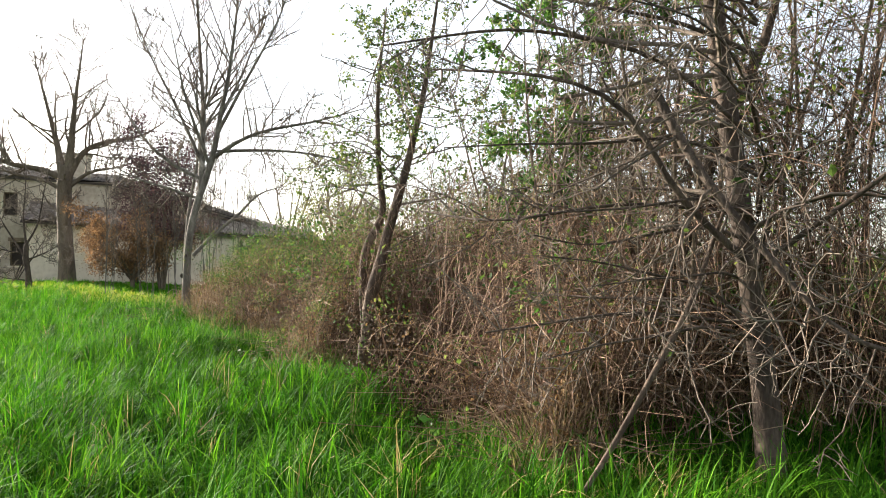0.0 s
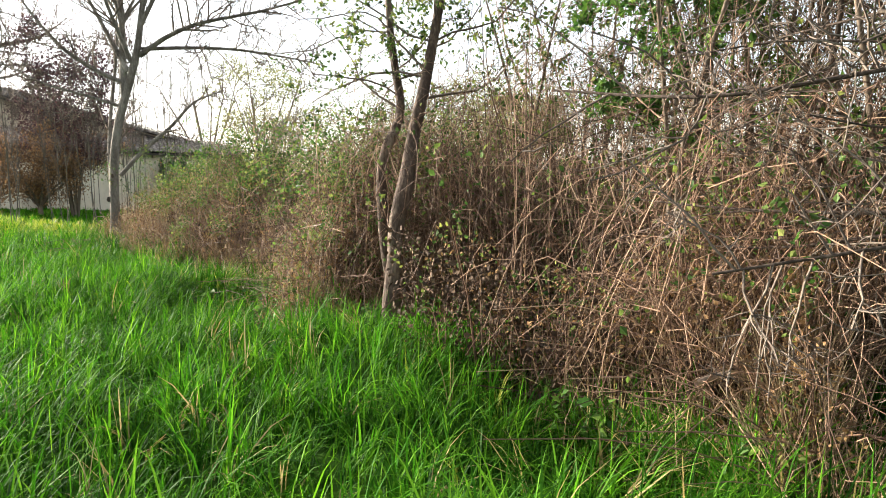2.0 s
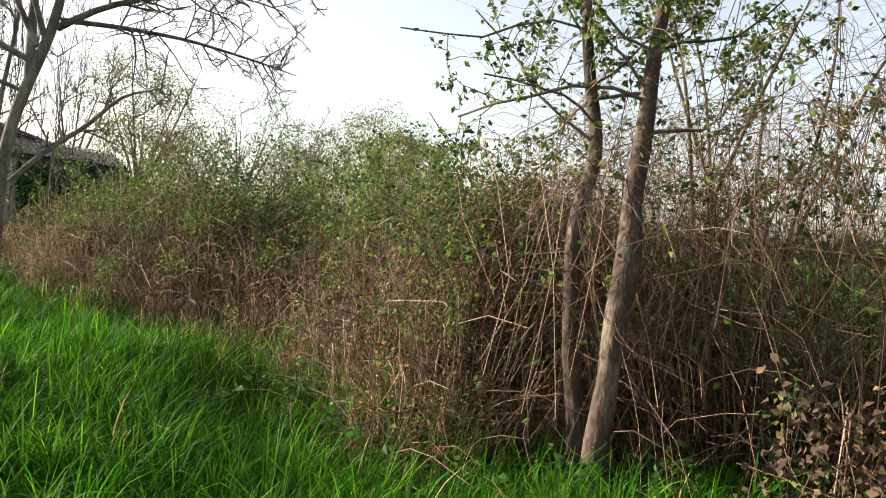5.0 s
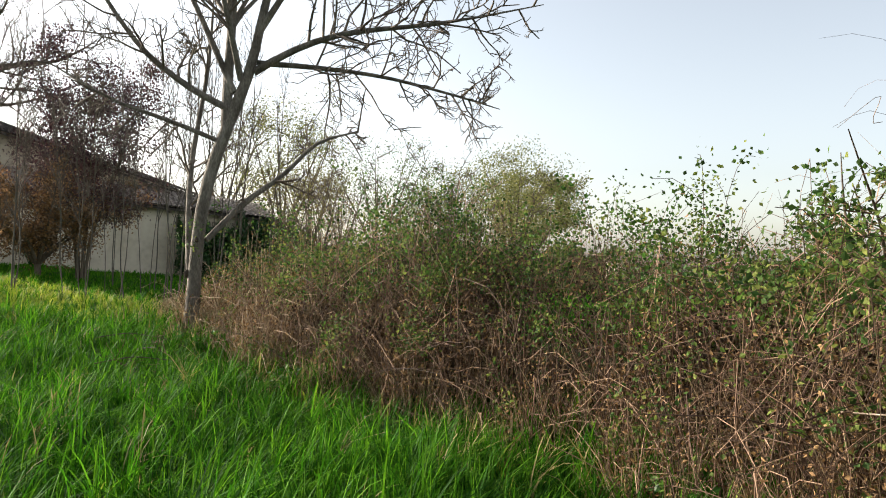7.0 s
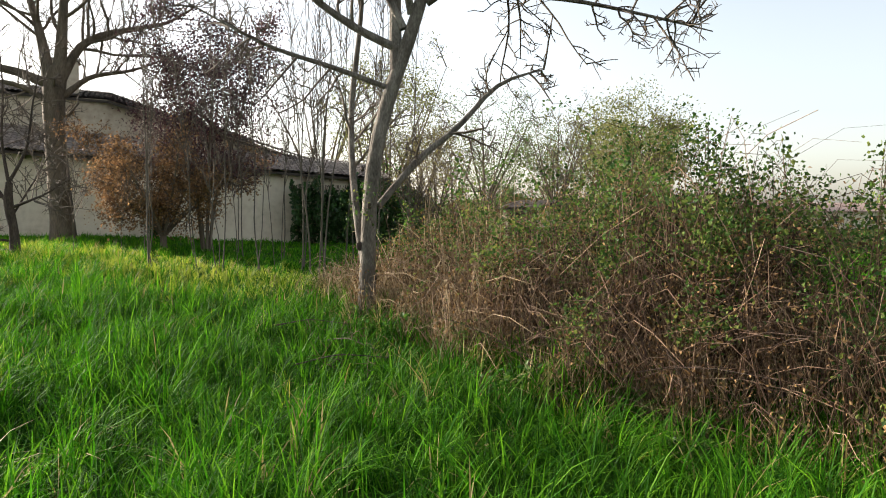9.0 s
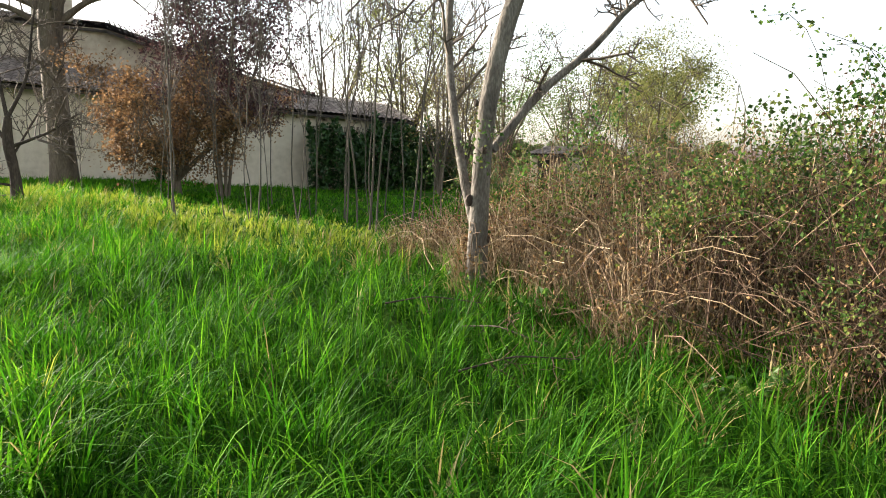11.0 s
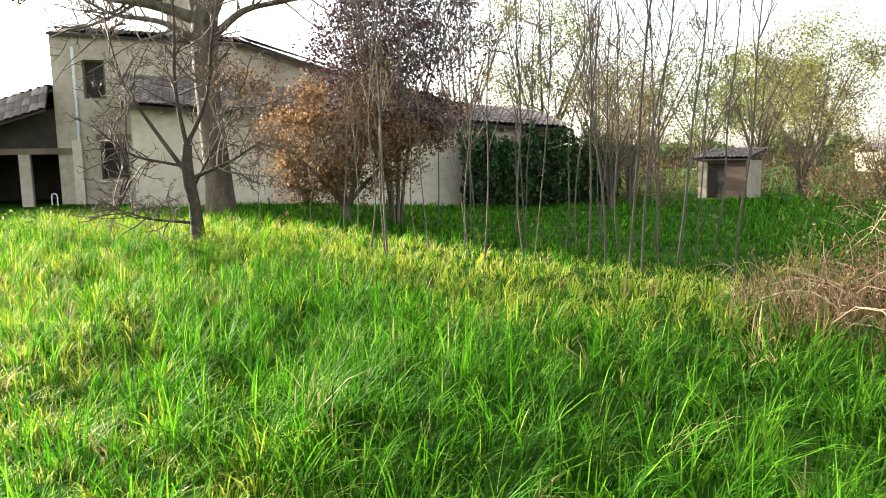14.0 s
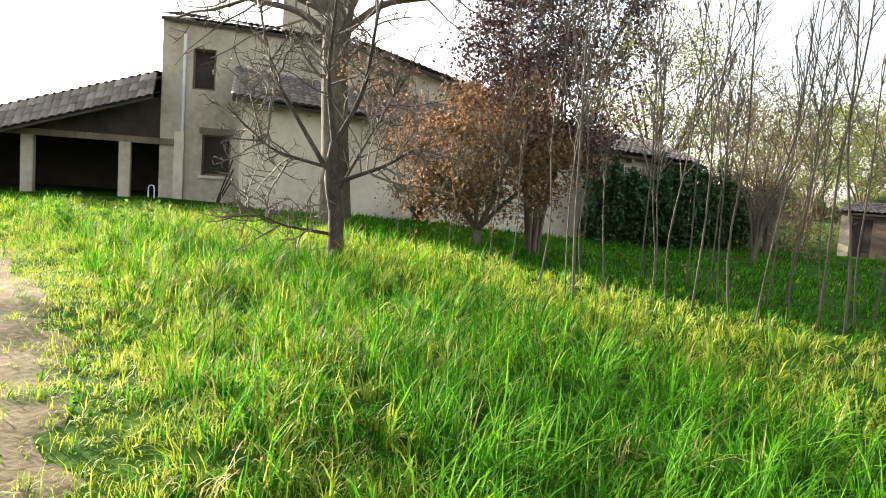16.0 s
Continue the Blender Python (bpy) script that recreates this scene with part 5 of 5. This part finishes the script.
def shed():
    z = float(ground_z(-7.6, 37.5))
    s = thing("shed", (-7.6, 37.5, z), "small brick garden shed with dark doorway and tiled roof", "shed")
    s.rotation_euler[2] = radians(-28)
    s.scale = (0.78, 0.8, 1.0)
    part("front_wall", block(-1.2, -0.75, -0.9, -0.72, -0.2, 1.45), M_PLASTER_OLD, s)
    part("front_wall", block(0.15, 1.2, -0.9, -0.72, -0.2, 1.45), M_BRICK, s)
    part("lintel", block(-0.75, 0.15, -0.9, -0.72, 1.3, 1.45), M_WOOD, s)
    part("door", block(-0.74, 0.14, -0.8, -0.75, -0.2, 1.295), M_DARK, s, "dark weathered plank door")
    part("side_wall", block(1.02, 1.2, -0.718, 0.9, -0.2, 1.4), M_PLASTER_OLD, s, "whitewashed side wall")
    part("side_wall", block(-1.2, -1.02, -0.718, 0.9, -0.2, 1.4), M_PLASTER_OLD, s)
    part("back_wall", block(-1.018, 1.018, 0.75, 0.9, -0.2, 1.4), M_PLASTER_OLD, s)
    part("roof", mesh_of("roof", [tiled((-1.4, -1.15, 1.5), (1.4, -1.15, 1.5), (1.4, 1.1, 1.85), (-1.4, 1.1, 1.85))], M_TILE), M_TILE, s)
    part("roof_board", slab([(-1.38, -1.12, 1.47), (1.38, -1.12, 1.47), (1.38, 1.08, 1.82), (-1.38, 1.08, 1.82)], -0.05, (0, 0, 1)), M_DARK, s)


shed()


def far_hedgerow():
    n = 9000
    x = rng.uniform(-60, 120, n)
    y = 135 + 12 * waves(x, x * 0, 61, 60) + rng.normal(0, 1.5, n)
    top = 3.2 + 1.6 * waves(x, x * 0, 62, 14)
    c = np.stack([x, y, ground_z(x, y) + np.abs(top) * rng.uniform(0, 1, n) ** 0.7], 1)
    ob = new("far_hedgerow", mesh_of("far_hedgerow", [leaf_quads(c, rng.normal(size=(n, 3)), rng.uniform(0.9, 1.8, n), wide=0.8)], M_FAR, False))
    tagged(ob, "distant green hedgerow across the field", "hedgerow", kind="stuff")


far_hedgerow()


def track():
    """A worn dirt strip with uneven edges, just above the meadow."""
    seg = np.linalg.norm(np.diff(TRACK, axis=0), axis=1)
    cs = np.concatenate([[0], np.cumsum(seg)])
    q = np.arange(0.5, cs[-1], 0.25)
    x, y = np.interp(q, cs, TRACK[:, 0]), np.interp(q, cs, TRACK[:, 1])
    tx, ty = np.gradient(x), np.gradient(y)
    ln = np.hypot(tx, ty)
    ax, ay = ty / ln, -tx / ln
    cols = []
    for j, o in enumerate(np.linspace(-1, 1, 9)):
        wide = 0.5 + 0.14 * waves(q, q * 0, 71 + (o > 0), 1.3) + 0.07 * waves(q, q * 0, 76 + (o > 0), 0.45)
        px, py = x + ax * o * wide, y + ay * o * wide
        cols.append(np.stack([px, py, ground_z(px, py) + 0.03 * (1 - o ** 4) - 0.012 + 0.022 * waves(px, py, 74, 0.5)], 1))
    v = np.stack(cols, 1).reshape(-1, 3)
    i = (np.arange(len(q) - 1)[:, None] * 9 + np.arange(8)[None]).ravel()
    ob = new("track", mesh_of("track", [(v, np.stack([i, i + 1, i + 10, i + 9], 1))], M_TRACK))
    tagged(ob, "worn sandy dirt track through the meadow", "track", kind="structure")


track()


def yucca():
    at = HOUSE @ Vector((4.6, -0.8, -0.1))
    t = thing("wall_shrub", (at.x, at.y, float(ground_z(at.x, at.y))), "dark spiky evergreen plant against the rendered wall", "shrub")
    n = 90
    v, q, tri = blades(rng.normal(0, 0.06, (n, 3)) * np.array([1, 1, 0]), rng.uniform(0.65, 1.15, n), rng.uniform(0.03, 0.055, n), rng.uniform(0, 6.28, n), rng.uniform(0.2, 1.1, n))
    part("foliage", mesh_of("foliage", [(v, q, tri)], M_IVY), M_IVY, t)


yucca()


def distant_farm():
    t = thing("distant_farm_building", (18.0, 93.0, float(ground_z(18.0, 93.0))), "long low pale building with pinkish tile roof across the field", "building")
    t.rotation_euler[2] = radians(12)
    part("wall", block(-9, 9, -3, 3, -0.3, 1.95), M_PLASTER, t)
    part("roof_face", slab([(-9.4, -3.5, 1.9), (9.4, -3.5, 1.9), (9.4, 0, 2.8), (-9.4, 0, 2.8)], 0.15, (0, 0, 1)), M_PINK, t, "pinkish tile roof")
    part("roof_face", slab([(-9.4, 0.01, 2.8), (9.4, 0.01, 2.8), (9.4, 3.5, 1.9), (-9.4, 3.5, 1.9)], 0.15, (0, 0, 1)), M_PINK, t, "pinkish tile roof")
    for x in (-6.5, -2.2, 2.2, 6.5):
        part("window", block(x - 0.5, x + 0.5, -3.03, -2.99, 0.7, 1.5), M_DARK, t)


distant_farm()


def scrub():
    """Low brown and green brush that closes the ground between the annex, the shed and the field."""
    n = 17000
    x, y = rng.uniform(-14.5, 6.0, n), rng.uniform(28.5, 47.0, n)
    clear = (np.hypot(x + 7.6, y - 37.5) > 2.1) & ~((x > -9.6) & (x < -5.6) & (y < 37.0))
    wall = (x + 25.2) * 0.803 + (y - 26.05) * 0.596 > 15.6
    high = 0.9 + 0.8 * waves(x, y, 81, 4.5) + 0.04 * (y - 28)
    k = clear & wall & (high > 0.15)
    x, y, high = x[k], y[k], high[k]
    z = high * rng.uniform(0, 1, len(x)) ** 0.8
    c = np.stack([x, y, ground_z(x, y) + z], 1)
    brown = rng.uniform(size=len(c)) < 0.6
    for nm, m, pick, label in (("brown_scrub", M_DEAD, brown, "low brown leafless brush"), ("green_scrub", M_FAR, ~brown, "low green brush beside the field")):
        ob = new(nm, mesh_of(nm, [leaf_quads(c[pick], rng.normal(size=(int(pick.sum()), 3)), rng.uniform(0.07, 0.17, int(pick.sum())), wide=0.5)], m, False))
        tagged(ob, label, "scrub", kind="stuff")
    q = rng.integers(0, len(x), 1500)
    s = np.linspace(0, 1, 4)[None]
    lean = rng.normal(0, 0.35, (1500, 2))
    tall = (high[q] * rng.uniform(0.7, 1.7, 1500))[:, None]
    p = np.stack([x[q][:, None] + lean[:, :1] * s * tall, y[q][:, None] + lean[:, 1:] * s * tall, ground_z(x[q], y[q])[:, None] + s * tall], -1)
    ob = new("scrub_stems", mesh_of("scrub_stems", [tubes(p, np.full((1500, 4), 0.007), 3)], M_CANE))
    tagged(ob, "thin brown stems of the low brush", "scrub", kind="stuff")


scrub()
